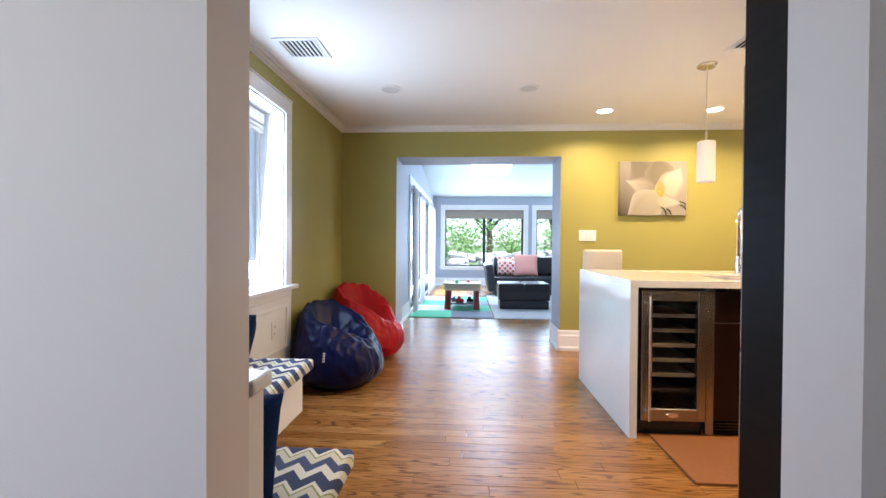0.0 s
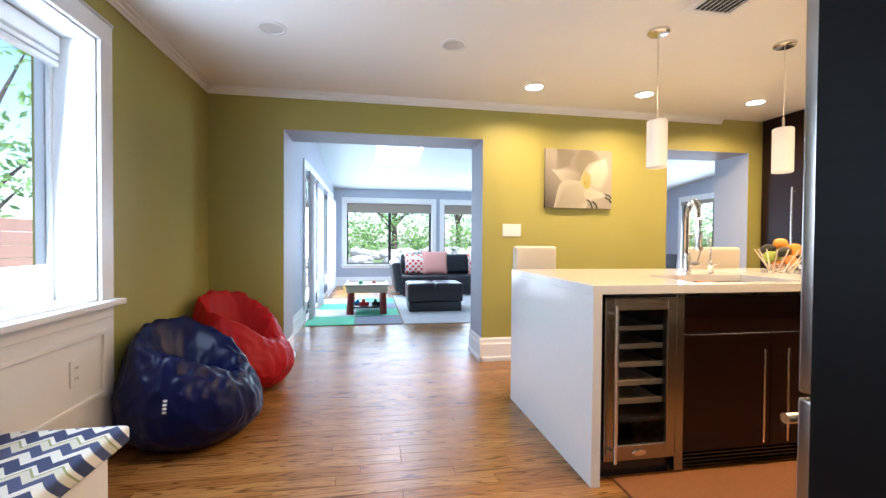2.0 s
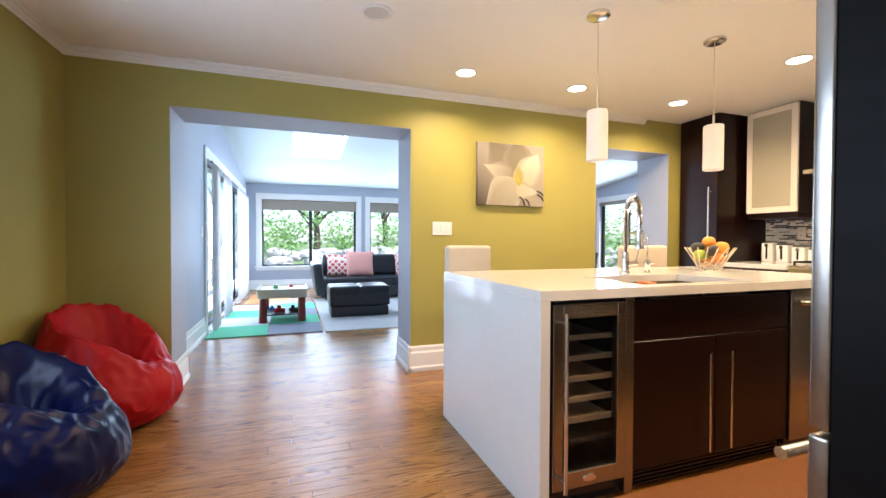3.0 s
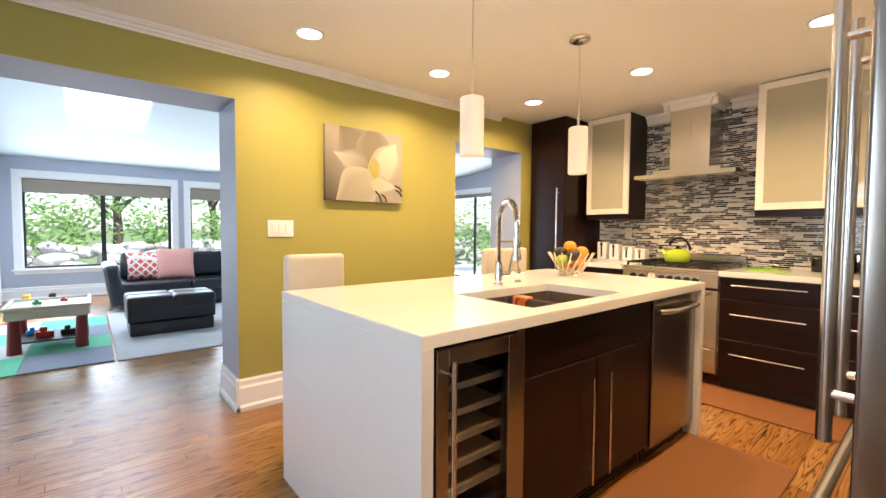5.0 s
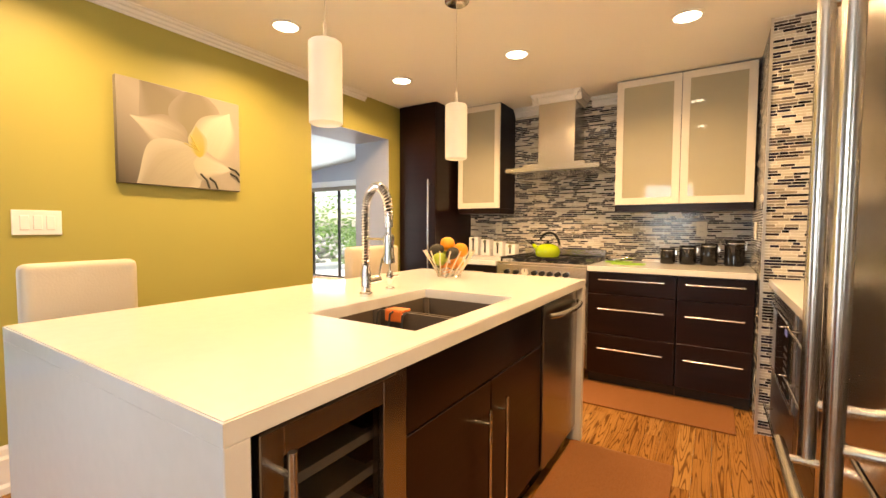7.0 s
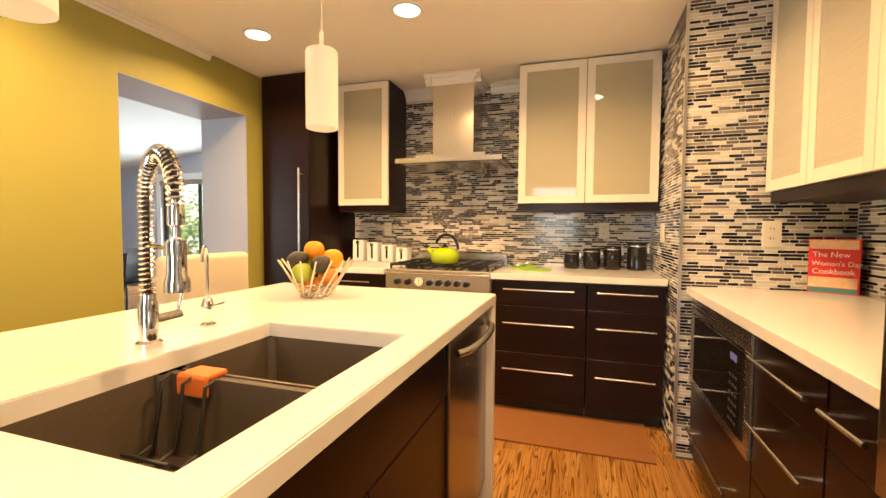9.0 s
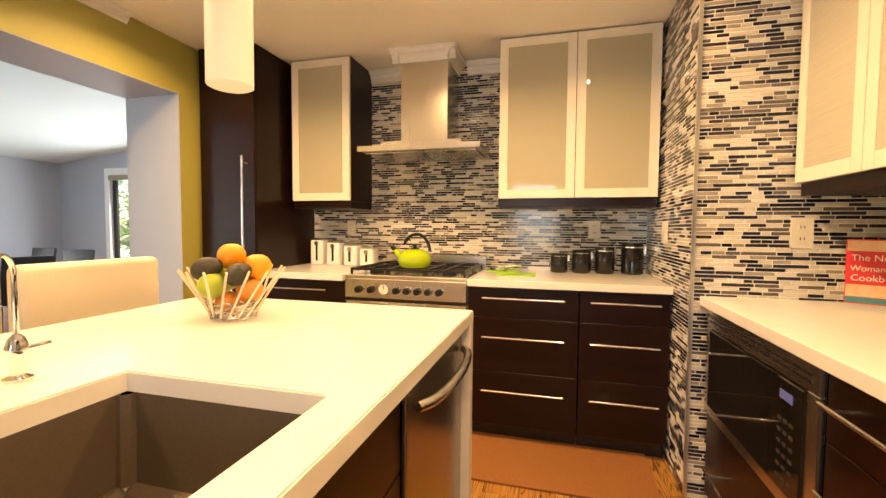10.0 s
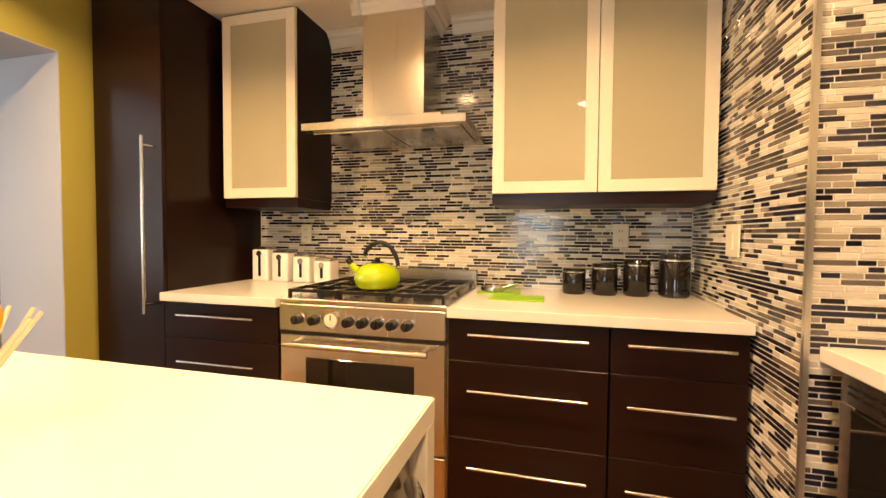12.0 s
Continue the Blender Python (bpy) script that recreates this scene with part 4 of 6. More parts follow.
# range
rg = thing("gas_range", 5.2, 4.875, 0, "stainless steel five-burner gas range with oven", "range")
part("body", boxes((4.90, XW, 4.496, 5.256, 0.10, 0.895)), STEEL_L, rg)
part("cooktop", boxes((4.868, XW - 0.05, 4.494, 5.258, 0.895, 0.915), bevel=0.004), STEEL_L, rg)
part("backguard", boxes((XW - 0.05, XW, 4.494, 5.258, 0.895, 1.005), bevel=0.004), STEEL_L, rg)
panel = part("control_panel", boxes((4.862, 4.90, 4.498, 5.254, 0.775, 0.893), bevel=0.004), STEEL_L, rg)
for y in (5.155, 5.075, 4.915, 4.85, 4.785, 4.72, 4.655):
    bm = bmesh.new()
    rod(bm, (4.862, y, 0.83), (4.856, y, 0.83), 0.028, 20)
    part("bezel", bm, CHROME, panel, "chrome knob ring", smooth=True)
    bm = bmesh.new()
    rod(bm, (4.858, y, 0.83), (4.826, y, 0.83), 0.023, 20, 0.019)
    box(bm, 4.818, 4.830, y - 0.005, y + 0.005, 0.812, 0.850, bevel=0.002)
    part("knob", bm, BLACK, panel, "black burner knob", smooth=True)
bm = bmesh.new()
rod(bm, (4.862, 4.995, 0.834), (4.848, 4.995, 0.834), 0.036, 28)
part("gauge", bm, CHROME, panel, "round chrome oven thermometer", smooth=True)
bm = bmesh.new()
rod(bm, (4.848, 4.995, 0.834), (4.8465, 4.995, 0.834), 0.029, 28)
part("gauge_face", bm, PLATE, panel)
part("gauge_needle", boxes((4.845, 4.8465, 4.993, 4.997, 0.834, 0.858)), BLACK, panel)
part("lower_trim", boxes((4.866, 4.90, 4.498, 5.254, 0.762, 0.774)), BLACK, rg)
od = part("oven_door", boxes((4.868, 4.90, 4.500, 5.252, 0.305, 0.760), bevel=0.004), STEEL_L, rg)
part("window", boxes((4.8655, 4.869, 4.63, 5.125, 0.42, 0.662), bevel=0.001), GLASSBLACK, od, "dark oven window")
bm = rods(((4.81, 4.56, 0.728), (4.81, 5.195, 0.728), 0.012), ((4.81, 4.585, 0.728), (4.868, 4.585, 0.728), 0.011), ((4.81, 5.17, 0.728), (4.868, 5.17, 0.728), 0.011))
part("handle", bm, STEEL_H, od, "round steel oven handle", smooth=True)
part("drawer", boxes((4.868, 4.90, 4.500, 5.252, 0.11, 0.297), bevel=0.004), STEEL_L, rg)
for x, y, r in ((5.02, 4.64, 0.045), (5.02, 5.11, 0.045), (5.36, 4.64, 0.04), (5.36, 5.11, 0.04), (5.19, 4.875, 0.055)):
    bm = bmesh.new()
    lathe(bm, [(r, 0.0), (r, 0.012), (r * 0.75, 0.014), (r * 0.75, 0.024), (0.0, 0.026)], x, y, 0.915, 20)
    part("burner", bm, BLACK, rg, "black burner cap", smooth=True)
for y0, y1 in ((4.515, 4.755), (4.76, 4.99), (4.995, 5.237)):
    bm = boxes((4.905, 4.917, y0, y1, 0.938, 0.952), (5.478, 5.49, y0, y1, 0.938, 0.952), (5.185, 5.197, y0, y1, 0.938, 0.952), (4.917, 5.478, y0, y0 + 0.012, 0.938, 0.952), (4.917, 5.478, y1 - 0.012, y1, 0.938, 0.952), (4.917, 5.478, (y0 + y1) / 2 - 0.005, (y0 + y1) / 2 + 0.005, 0.940, 0.955))
    for x in (4.911, 5.19, 5.484):
        for y in (y0 + 0.006, y1 - 0.006):
            box(bm, x - 0.007, x + 0.007, y - 0.006, y + 0.006, 0.915, 0.94)
    for x in (5.02, 5.36):
        box(bm, x - 0.005, x + 0.005, y0 + 0.012, y1 - 0.012, 0.942, 0.956)
    part("grate", bm, BLACK, rg, "cast iron pan grate")

# kettle
LIME = material("lime_green_enamel", (0.36, 0.50, 0.01), 0.12, var=0.05, scale=(10, 10, 10), coat=0.5)
kt = thing("tea_kettle", 5.05, 4.875, 0.955, "lime green enamel kettle with a black arched handle", "kettle")
kx, ky = 5.05, 4.87
bm = bmesh.new()
lathe(bm, [(0.0, 0.0), (0.085, 0.0), (0.098, 0.012), (0.105, 0.04), (0.10, 0.068), (0.082, 0.092), (0.05, 0.108), (0.0, 0.113)], kx, ky, 0.956, 36)
part("body", bm, LIME, kt, smooth=True)
bm = bmesh.new()
tube(bm, [(kx, ky + 0.085, 1.015), (kx, ky + 0.115, 1.04), (kx, ky + 0.135, 1.065)], 0.016, 12, [0.022, 0.017, 0.013])
part("spout", bm, LIME, kt, smooth=True)
bm = bmesh.new()
tube(bm, [(kx, ky + 0.128, 1.058), (kx, ky + 0.15, 1.08)], 0.014, 12)
part("whistle", bm, BLACK, kt, "black spout cap", smooth=True)
bm = bmesh.new()
tube(bm, [(kx, ky - 0.012 + 0.088 * math.cos(a), 1.045 + 0.115 * math.sin(a)) for a in [radians(28 + 8.2 * k) for k in range(19)]], 0.010, 10)
part("handle", bm, BLACK, kt, "arched black handle", smooth=True)
bm = bmesh.new()
lathe(bm, [(0.0, 0.0), (0.03, 0.0), (0.03, 0.006), (0.01, 0.01), (0.013, 0.024), (0.0, 0.028)], kx, ky, 1.066, 20)
part("lid", bm, BLACK, kt, "black lid knob", smooth=True)

# white canisters with steel clamps
for y, h in ((5.775, 0.185), (5.64, 0.165), (5.50, 0.145), (5.365, 0.125)):
    ob = thing("canister", 5.45, y, 0.915, "square white ceramic canister with dark window and clamp", "canister", "canisters by the range")
    part("jar", boxes((5.40, 5.505, y - 0.053, y + 0.053, 0.915, 0.915 + h), bevel=0.012, seg=3), WHITE, ob, smooth=True)
    part("lid", boxes((5.405, 5.50, y - 0.048, y + 0.048, 0.915 + h, 0.915 + h + 0.018), bevel=0.006, seg=2), STEEL_H, ob)
    part("window", boxes((5.397, 5.4005, y - 0.008, y + 0.008, 0.945, 0.915 + h - 0.035)), BLACK, ob, "dark level window")
    bm = bmesh.new()
    rod(bm, (5.400, y, 0.915 + h - 0.022), (5.392, y, 0.915 + h - 0.022), 0.017, 16)
    part("clamp", bm, STEEL_H, ob, "round steel clamp", smooth=True)
# dark glass jars
COFFEE = material("dark_coffee_in_glass", (0.012, 0.010, 0.009), 0.08, var=0.3, scale=(60, 60, 60))
for x, y, r, h in ((5.42, 3.995, 0.055, 0.125), (5.425, 3.855, 0.06, 0.15), (5.43, 3.712, 0.06, 0.17), (5.44, 3.548, 0.066, 0.20)):
    ob = thing("storage_jar", x, y, 0.915, "dark-filled glass jar with a clamped glass lid", "jar", "jars in the corner")
    bm = bmesh.new()
    lathe(bm, [(r * 0.9, 0.0), (r, 0.008), (r, h * 0.78), (r * 0.93, h * 0.82), (0.0, h * 0.82)], x, y, 0.915, 28)
    part("body", bm, COFFEE, ob, smooth=True)
    bm = bmesh.new()
    lathe(bm, [(r * 0.95, h * 0.82), (r * 1.03, h * 0.84), (r * 1.03, h * 0.88), (r * 0.95, h * 0.9)], x, y, 0.915, 28)
    part("clamp_ring", bm, STEEL_H, ob, "steel clamp ring", smooth=True)
    bm = bmesh.new()
    lathe(bm, [(r * 0.98, h * 0.9), (r, h * 0.93), (r * 0.9, h), (0.0, h)], x, y, 0.915, 28)
    part("lid", bm, COFFEE, ob, smooth=True)
    part("clasp", boxes((x - 0.012, x + 0.012, y - r - 0.012, y - r + 0.002, 0.915 + h * 0.6, 0.915 + h * 0.9)), STEEL_H, ob)
LIMEMAT = material("lime_silicone", (0.25, 0.50, 0.03), 0.55, var=0.1, scale=(60, 60, 60))
single("trivet", boxes((5.09, 5.24, 4.13, 4.37, 0.915, 0.921), bevel=0.002), LIMEMAT, "flat lime green silicone trivet on the counter", "trivet")
single("trivet", boxes((5.27, 5.42, 4.25, 4.45, 0.915, 0.921), bevel=0.002), LIMEMAT, "flat lime green silicone trivet under a strainer", "trivet")
bm = bmesh.new()
lathe(bm, [(0.0, 0.001), (0.055, 0.001), (0.06, 0.006), (0.06, 0.022), (0.052, 0.022), (0.05, 0.01), (0.0, 0.009)], 5.34, 4.38, 0.921, 28)
tube(bm, [(5.34, 4.33, 0.94), (5.36, 4.27, 0.955), (5.37, 4.235, 0.95)], 0.011, 10)
single("spoon_rest", bm, STEEL_H, "small round steel strainer with a handle", "utensil", smooth=True)


def cover_plate(name, axis, face, a, z, w, h, label, sockets, mat=PLATE):
    """A wall plate. axis: the wall's plane; face: its place with sign of the outward side in sockets[0]."""
    sgn, kindp = sockets
    ob = thing(name, face if axis == "x" else a, a if axis == "x" else face, z, label, "switch" if kindp != "outlet" else "outlet")
    def bx(a0, a1, z0, z1, d0, d1):
        lo, hi = sorted((face + sgn * d0, face + sgn * d1))
        return (lo, hi, a0, a1, z0, z1) if axis == "x" else (a0, a1, lo, hi, z0, z1)
    part("plate", boxes(bx(a - w / 2, a + w / 2, z - h / 2, z + h / 2, 0, 0.007), bevel=0.002), mat, ob)
    if kindp == "outlet":
        for dz in (0.024, -0.024):
            part("socket", boxes(bx(a - 0.016, a + 0.016, z + dz - 0.014, z + dz + 0.014, 0.007, 0.009), bevel=0.001), mat, ob)
            part("slot", boxes(bx(a - 0.008, a - 0.005, z + dz - 0.005, z + dz + 0.006, 0.009, 0.0095), bx(a + 0.005, a + 0.008, z + dz - 0.005, z + dz + 0.006, 0.009, 0.0095)), RUBBER, ob)
    else:
        n = int(kindp[-1])
        for i in range(n):
            c = a + (i - (n - 1) / 2) * 0.046
            part("rocker", boxes(bx(c - 0.016, c + 0.016, z - 0.033, z + 0.033, 0.007, 0.011), bevel=0.002), mat, ob)
    return ob


cover_plate("light_switch", "y", YG, 2.193, 1.217, 0.176, 0.115, "white triple rocker switch plate on the olive wall", (-1, "rocker3"), WHITE)
cover_plate("wall_outlet", "x", XW - 0.003, 5.566, 1.197, 0.07, 0.115, "ivory double outlet on mosaic tile", (-1, "outlet"))
cover_plate("wall_outlet", "x", XW - 0.003, 3.768, 1.197, 0.075, 0.12, "ivory double outlet on mosaic tile", (-1, "outlet"))
cover_plate("wall_outlet", "x", 4.569, 3.054, 1.188, 0.08, 0.125, "ivory double outlet on the tiled corner wall", (-1, "outlet"))
cover_plate("light_switch", "y", 3.447, 5.05, 1.184, 0.12, 0.12, "ivory rocker switch on the tiled corner wall", (1, "rocker1"))
cover_plate("light_switch", "x", 0.0, 8.33, 1.206, 0.075, 0.12, "white switch plate on the blue-grey wall", (1, "rocker1"), WHITE)
cover_plate("wall_outlet", "x", XL + 0.012, 4.70, 0.50, 0.075, 0.12, "white outlet low on the wainscot", (1, "outlet"), WHITE)

# microwave run
RY = 3.39
mc = thing("microwave_cabinet", 4.1, 3.1, 0, "espresso wood cabinet under the built-in microwave", "cabinet")
part("body", boxes((3.712, 4.56, 2.73, RY - 0.02, 0.09, 0.44)), ESPRESSO, mc)
d = part("drawer_front", boxes((3.714, 4.50, RY - 0.019, RY, 0.095, 0.44), bevel=0.0015), ESPRESSO, mc)
bar_handle(d, (3.86, RY + 0.032, 0.235), (4.42, RY + 0.032, 0.235), (0, 0.032, 0), inset=0.1)
part("toe_kick", boxes((3.06, 4.56, RY - 0.07, RY - 0.055, 0, 0.09)), BLACK, mc)
mw = thing("microwave_oven", 4.09, 3.1, 0.445, "black built-in microwave with a steel trim frame", "microwave")
part("trim_frame", boxes((3.714, 4.50, RY - 0.004, RY + 0.012, 0.445, 0.485), (3.714, 4.50, RY - 0.004, RY + 0.012, 0.80, 0.872), (3.714, 3.765, RY - 0.004, RY + 0.012, 0.485, 0.80), (4.45, 4.50, RY - 0.004, RY + 0.012, 0.485, 0.80), bevel=0.002), STEEL_L, mw)
part("case", boxes((3.72, 4.495, 2.75, RY - 0.006, 0.45, 0.87)), BLACK, mw)
part("door", boxes((3.93, 4.447, RY - 0.004, RY + 0.02, 0.488, 0.797), bevel=0.003), GLASSBLACK, mw, "black glass door")
pnl = part("control_panel", boxes((3.768, 3.927, RY - 0.004, RY + 0.02, 0.488, 0.797), bevel=0.003), GLASSBLACK, mw)
part("display", boxes((3.81, 3.875, RY + 0.020, RY + 0.0215, 0.742, 0.766)), emitter("lit_clock_display", (0.45, 0.42, 0.9), 0.08), pnl, "lit violet clock display").data.materials[0].node_tree.nodes["Principled BSDF"].inputs["Base Color"].default_value = (0.02, 0.02, 0.03, 1)
KEYM = material("grey_printed_key", (0.02, 0.02, 0.02), 0.6)
for r in range(6):
    for c in range(3):
        part("key", boxes((3.803 + c * 0.03, 3.823 + c * 0.03, RY + 0.020, RY + 0.021, 0.52 + r * 0.032, 0.53 + r * 0.032)), KEYM, pnl)
for i in range(14):
    x = 3.745 + i * 0.053
    part("vent_slot", boxes((x, x + 0.036, RY + 0.012, RY + 0.0135, 0.825, 0.832), (x, x + 0.036, RY + 0.012, RY + 0.0135, 0.842, 0.849)), BLACK, mw)
for x0, x1 in ((3.29, 3.708), (3.062, 3.286)):
    ob = thing("drawer_cabinet", (x0 + x1) / 2, 3.1, 0, "espresso wood three-drawer cabinet beside the microwave", "cabinet", "microwave wall cabinets")
    part("body", boxes((x0, x1, 2.73, RY - 0.02, 0.09, 0.873)), ESPRESSO, ob)
    for (z0, z1), h in zip(ZS, (0.80, 0.59, 0.29)):
        d = part("drawer_front", boxes((x0 + 0.002, x1 - 0.002, RY - 0.019, RY, z0, z1), bevel=0.0015), ESPRESSO, ob)
        bar_handle(d, (x0 + 0.03, RY + 0.032, h), (x1 - 0.03, RY + 0.032, h), (0, 0.032, 0), inset=0.12)
single("countertop", boxes((3.06, 4.572, 2.725, 3.412, 0.875, 0.915), bevel=0.003, seg=2), QUARTZ, "white quartz countertop above the microwave", "countertop")
ob = thing("wall_cabinet", 3.8, 2.9, 1.335, "espresso wall cabinet with ribbed frosted glass doors", "cabinet", "glass-front wall cabinets")
part("body", boxes((3.06, 4.560, 2.725, 3.068, 1.385, H - 0.003)), ESPRESSO, ob)
part("bottom_rail", boxes((3.06, 4.560, 2.735, 3.066, 1.335, 1.384)), ESPRESSO, ob)
RIBBED = material("ribbed_frosted_glass", (0.50, 0.47, 0.38), 0.16, var=0.12, scale=(3, 3, 120), bump=0.4, bump_scale=1.0, stretch=(2, 2, 160))
for a, b in ((4.170, 4.558), (3.76, 4.166), (3.35, 3.756), (3.062, 3.346)):
    glass_door(ob, a, b, 3.069, 3.09, 1.387, H - 0.012, "x", RIBBED)


def words(parent, text, size, m, mat, name="lettering", extrude=0.0004):
    cu = bpy.data.curves.new(name, "FONT")
    cu.body, cu.size, cu.extrude, cu.align_x = text, size, extrude, "LEFT"
    tmp = new(name, cu)
    dg = bpy.context.evaluated_depsgraph_get()
    me = bpy.data.meshes.new_from_object(tmp.evaluated_get(dg))
    bpy.data.objects.remove(tmp)
    ob = new(name, me)
    me.materials.clear()
    me.materials.append(mat)
    me.transform(m)
    ob.parent = parent
    if parent.parent is None:
        ob.matrix_parent_inverse = parent.matrix_basis.inverted()
    return ob


# cookbook, standing against the tile
ck = thing("cookbook", 4.53, 2.85, 0.915, "thick red cookbook standing upright on the counter", "book")
REDBOOK = material("red_book_cover", (0.60, 0.03, 0.04), 0.35, var=0.1, scale=(20, 20, 20))
PAPER = material("book_pages", (0.62, 0.52, 0.36), 0.8, var=0.2, scale=(200, 3, 3))
FOODP = material("printed_food_photos", (0.65, 0.30, 0.10), 0.4, color2=(0.75, 0.62, 0.45), var=0.5, scale=(45, 45, 45))
TEAL = material("teal_print", (0.05, 0.22, 0.26), 0.4)
C1, C2 = Vector((4.555, 2.905)), Vector((4.462, 2.760))
BM = Matrix.Translation((C2.x, C2.y, 0.915)) @ Matrix.Rotation(math.atan2(C1.y - C2.y, C1.x - C2.x), 4, "Z")
def bookbox(*r, bevel=0.0):
    bm = boxes(*r, bevel=bevel)
    bmesh.ops.transform(bm, matrix=BM, verts=bm.verts)
    return bm
part("page_block", bookbox((0.003, 0.172, -0.047, -0.003, 0.003, 0.247)), PAPER, ck, "cream page block")
cv = part("cover", bookbox((0, 0.175, 0.0 - 0.003, 0.0, 0, 0.25), (0, 0.175, -0.05, -0.047, 0, 0.25), (-0.003, 0, -0.05, 0, 0, 0.25)), REDBOOK, ck)
part("photo_strip", bookbox((0.003, 0.172, 0.0, 0.0006, 0.205, 0.246)), FOODP, cv)
part("photo_strip", bookbox((0.003, 0.172, 0.0, 0.0006, 0.028, 0.075)), FOODP, cv)
part("title_bar", bookbox((0.003, 0.172, 0.0, 0.0006, 0.004, 0.026)), TEAL, cv)
CREAMINK = material("cream_ink", (0.78, 0.74, 0.62), 0.5)
face = BM @ Matrix.Translation((0.172, 0.0008, 0)) @ Matrix.Rotation(math.pi, 4, "Z") @ Matrix.Rotation(radians(90), 4, "X")
words(cv, "The New", 0.034, face @ Matrix.Translation((0.012, 0.168, 0)), CREAMINK)
words(cv, "Woman's Day", 0.030, face @ Matrix.Translation((0.010, 0.128, 0)), CREAMINK)
words(cv, "Cookbook", 0.034, face @ Matrix.Translation((0.012, 0.09, 0)), CREAMINK)

# refrigerator in a dark surround
pnl = thing("fridge_surround", 2.4, 3.0, 0, "dark full-height panel and cabinet round the refrigerator", "cabinet")
SURR = material("black_brown_panel", (0.004, 0.0036, 0.0036), 0.5, var=0.3, scale=(3, 3, 30))
SURR.node_tree.nodes["Principled BSDF"].inputs["Specular IOR Level"].default_value = 0.12
part("side_panel", boxes((1.925, 1.950, 2.715, 3.375, 0, H - 0.002)), SURR, pnl)
part("upper_cabinet", boxes((1.952, 3.05, 2.715, 3.36, 1.80, H - 0.002), bevel=0.002), ESPRESSO, pnl)
fr = thing("refrigerator", 2.5, 3.05, 0, "wide stainless French-door refrigerator with long bar handles", "refrigerator")
part("body", boxes((1.953, 3.045, 2.72, 3.385, 0.03, 1.785)), SURR, fr)
for x0, x1, hx in ((1.952, 2.497, 2.40), (2.503, 3.048, 2.60)):
    d = part("door", boxes((x0, x1, 3.390, 3.430, 0.735, 1.785), bevel=0.008, seg=3), STEEL, fr, smooth=True)
    bm = rods(((hx, 3.52, 0.755), (hx, 3.52, 1.72), 0.0145), ((hx, 3.52, 0.86), (hx, 3.430, 0.86), 0.010), ((hx, 3.52, 1.62), (hx, 3.430, 1.62), 0.010), seg=16)
    part("handle", bm, STEEL_H, d, "long round steel handle", smooth=True)
d = part("freezer_drawer", boxes((1.952, 3.048, 3.390, 3.430, 0.09, 0.722), bevel=0.008, seg=3), STEEL, fr, smooth=True)
bm = rods(((2.02, 3.52, 0.625), (2.98, 3.52, 0.625), 0.0145), ((2.12, 3.52, 0.625), (2.12, 3.430, 0.625), 0.010), ((2.88, 3.52, 0.625), (2.88, 3.430, 0.625), 0.010), seg=16)
part("handle", bm, STEEL_H, d, "long round steel handle", smooth=True)
part("kick_plate", boxes((1.96, 3.04, 3.34, 3.36, 0.0, 0.085)), BLACK, fr)

# picture: pale lily on canvas
px0, px1, pz0, pz1 = 2.509, 3.187, 1.431, 1.990
pic = thing("canvas_picture", 2.85, YG, pz0, "canvas print of a pale lily with a yellow centre", "picture")
YELP = material("print_yellow_stamen", (0.50, 0.40, 0.08), 0.6)


def print_ink(name, inner, outer, edge=None):
    """Printed tone that runs from a petal's root to its tip and lightens at its rim."""
    m = bpy.data.materials.new(name)
    m.use_nodes = True
    nt = m.node_tree
    b = nt.nodes["Principled BSDF"]
    b.inputs["Roughness"].default_value = 0.6
    uv = nt.nodes.new("ShaderNodeUVMap")
    sep = nt.nodes.new("ShaderNodeSeparateXYZ")
    nt.links.new(uv.outputs[0], sep.inputs[0])
    mp = nt.nodes.new("ShaderNodeMapping")
    mp.inputs["Scale"].default_value = (1.5, 14, 1)
    nz = nt.nodes.new("ShaderNodeTexNoise")
    nz.inputs["Scale"].default_value, nz.inputs["Detail"].default_value = 1.0, 2
    nt.links.new(uv.outputs[0], mp.inputs[0])
    nt.links.new(mp.outputs[0], nz.inputs["Vector"])
    wob = nt.nodes.new("ShaderNodeMath")
    wob.operation = "MULTIPLY_ADD"
    wob.inputs[1].default_value, wob.inputs[2].default_value = 0.5, -0.25
    nt.links.new(nz.outputs["Fac"], wob.inputs[0])
    along = nt.nodes.new("ShaderNodeMath")
    along.operation, along.use_clamp = "ADD", True
    nt.links.new(sep.outputs[0], along.inputs[0])
    nt.links.new(wob.outputs[0], along.inputs[1])
    mix = nt.nodes.new("ShaderNodeMix")
    mix.data_type = "RGBA"
    mix.inputs["A"].default_value, mix.inputs["B"].default_value = (*inner, 1), (*outer, 1)
    nt.links.new(along.outputs[0], mix.inputs["Factor"])
    rim = nt.nodes.new("ShaderNodeMapRange")
    rim.interpolation_type = "SMOOTHSTEP"
    rim.inputs["From Min"].default_value, rim.inputs["From Max"].default_value = 0.45, 1.0
    nt.links.new(sep.outputs[1], rim.inputs["Value"])
    mix2 = nt.nodes.new("ShaderNodeMix")
    mix2.data_type = "RGBA"
    mix2.inputs["B"].default_value = (*(edge or outer), 1)
    nt.links.new(rim.outputs[0], mix2.inputs["Factor"])
    nt.links.new(mix.outputs["Result"], mix2.inputs["A"])
    nt.links.new(mix2.outputs["Result"], b.inputs["Base Color"])
    return m


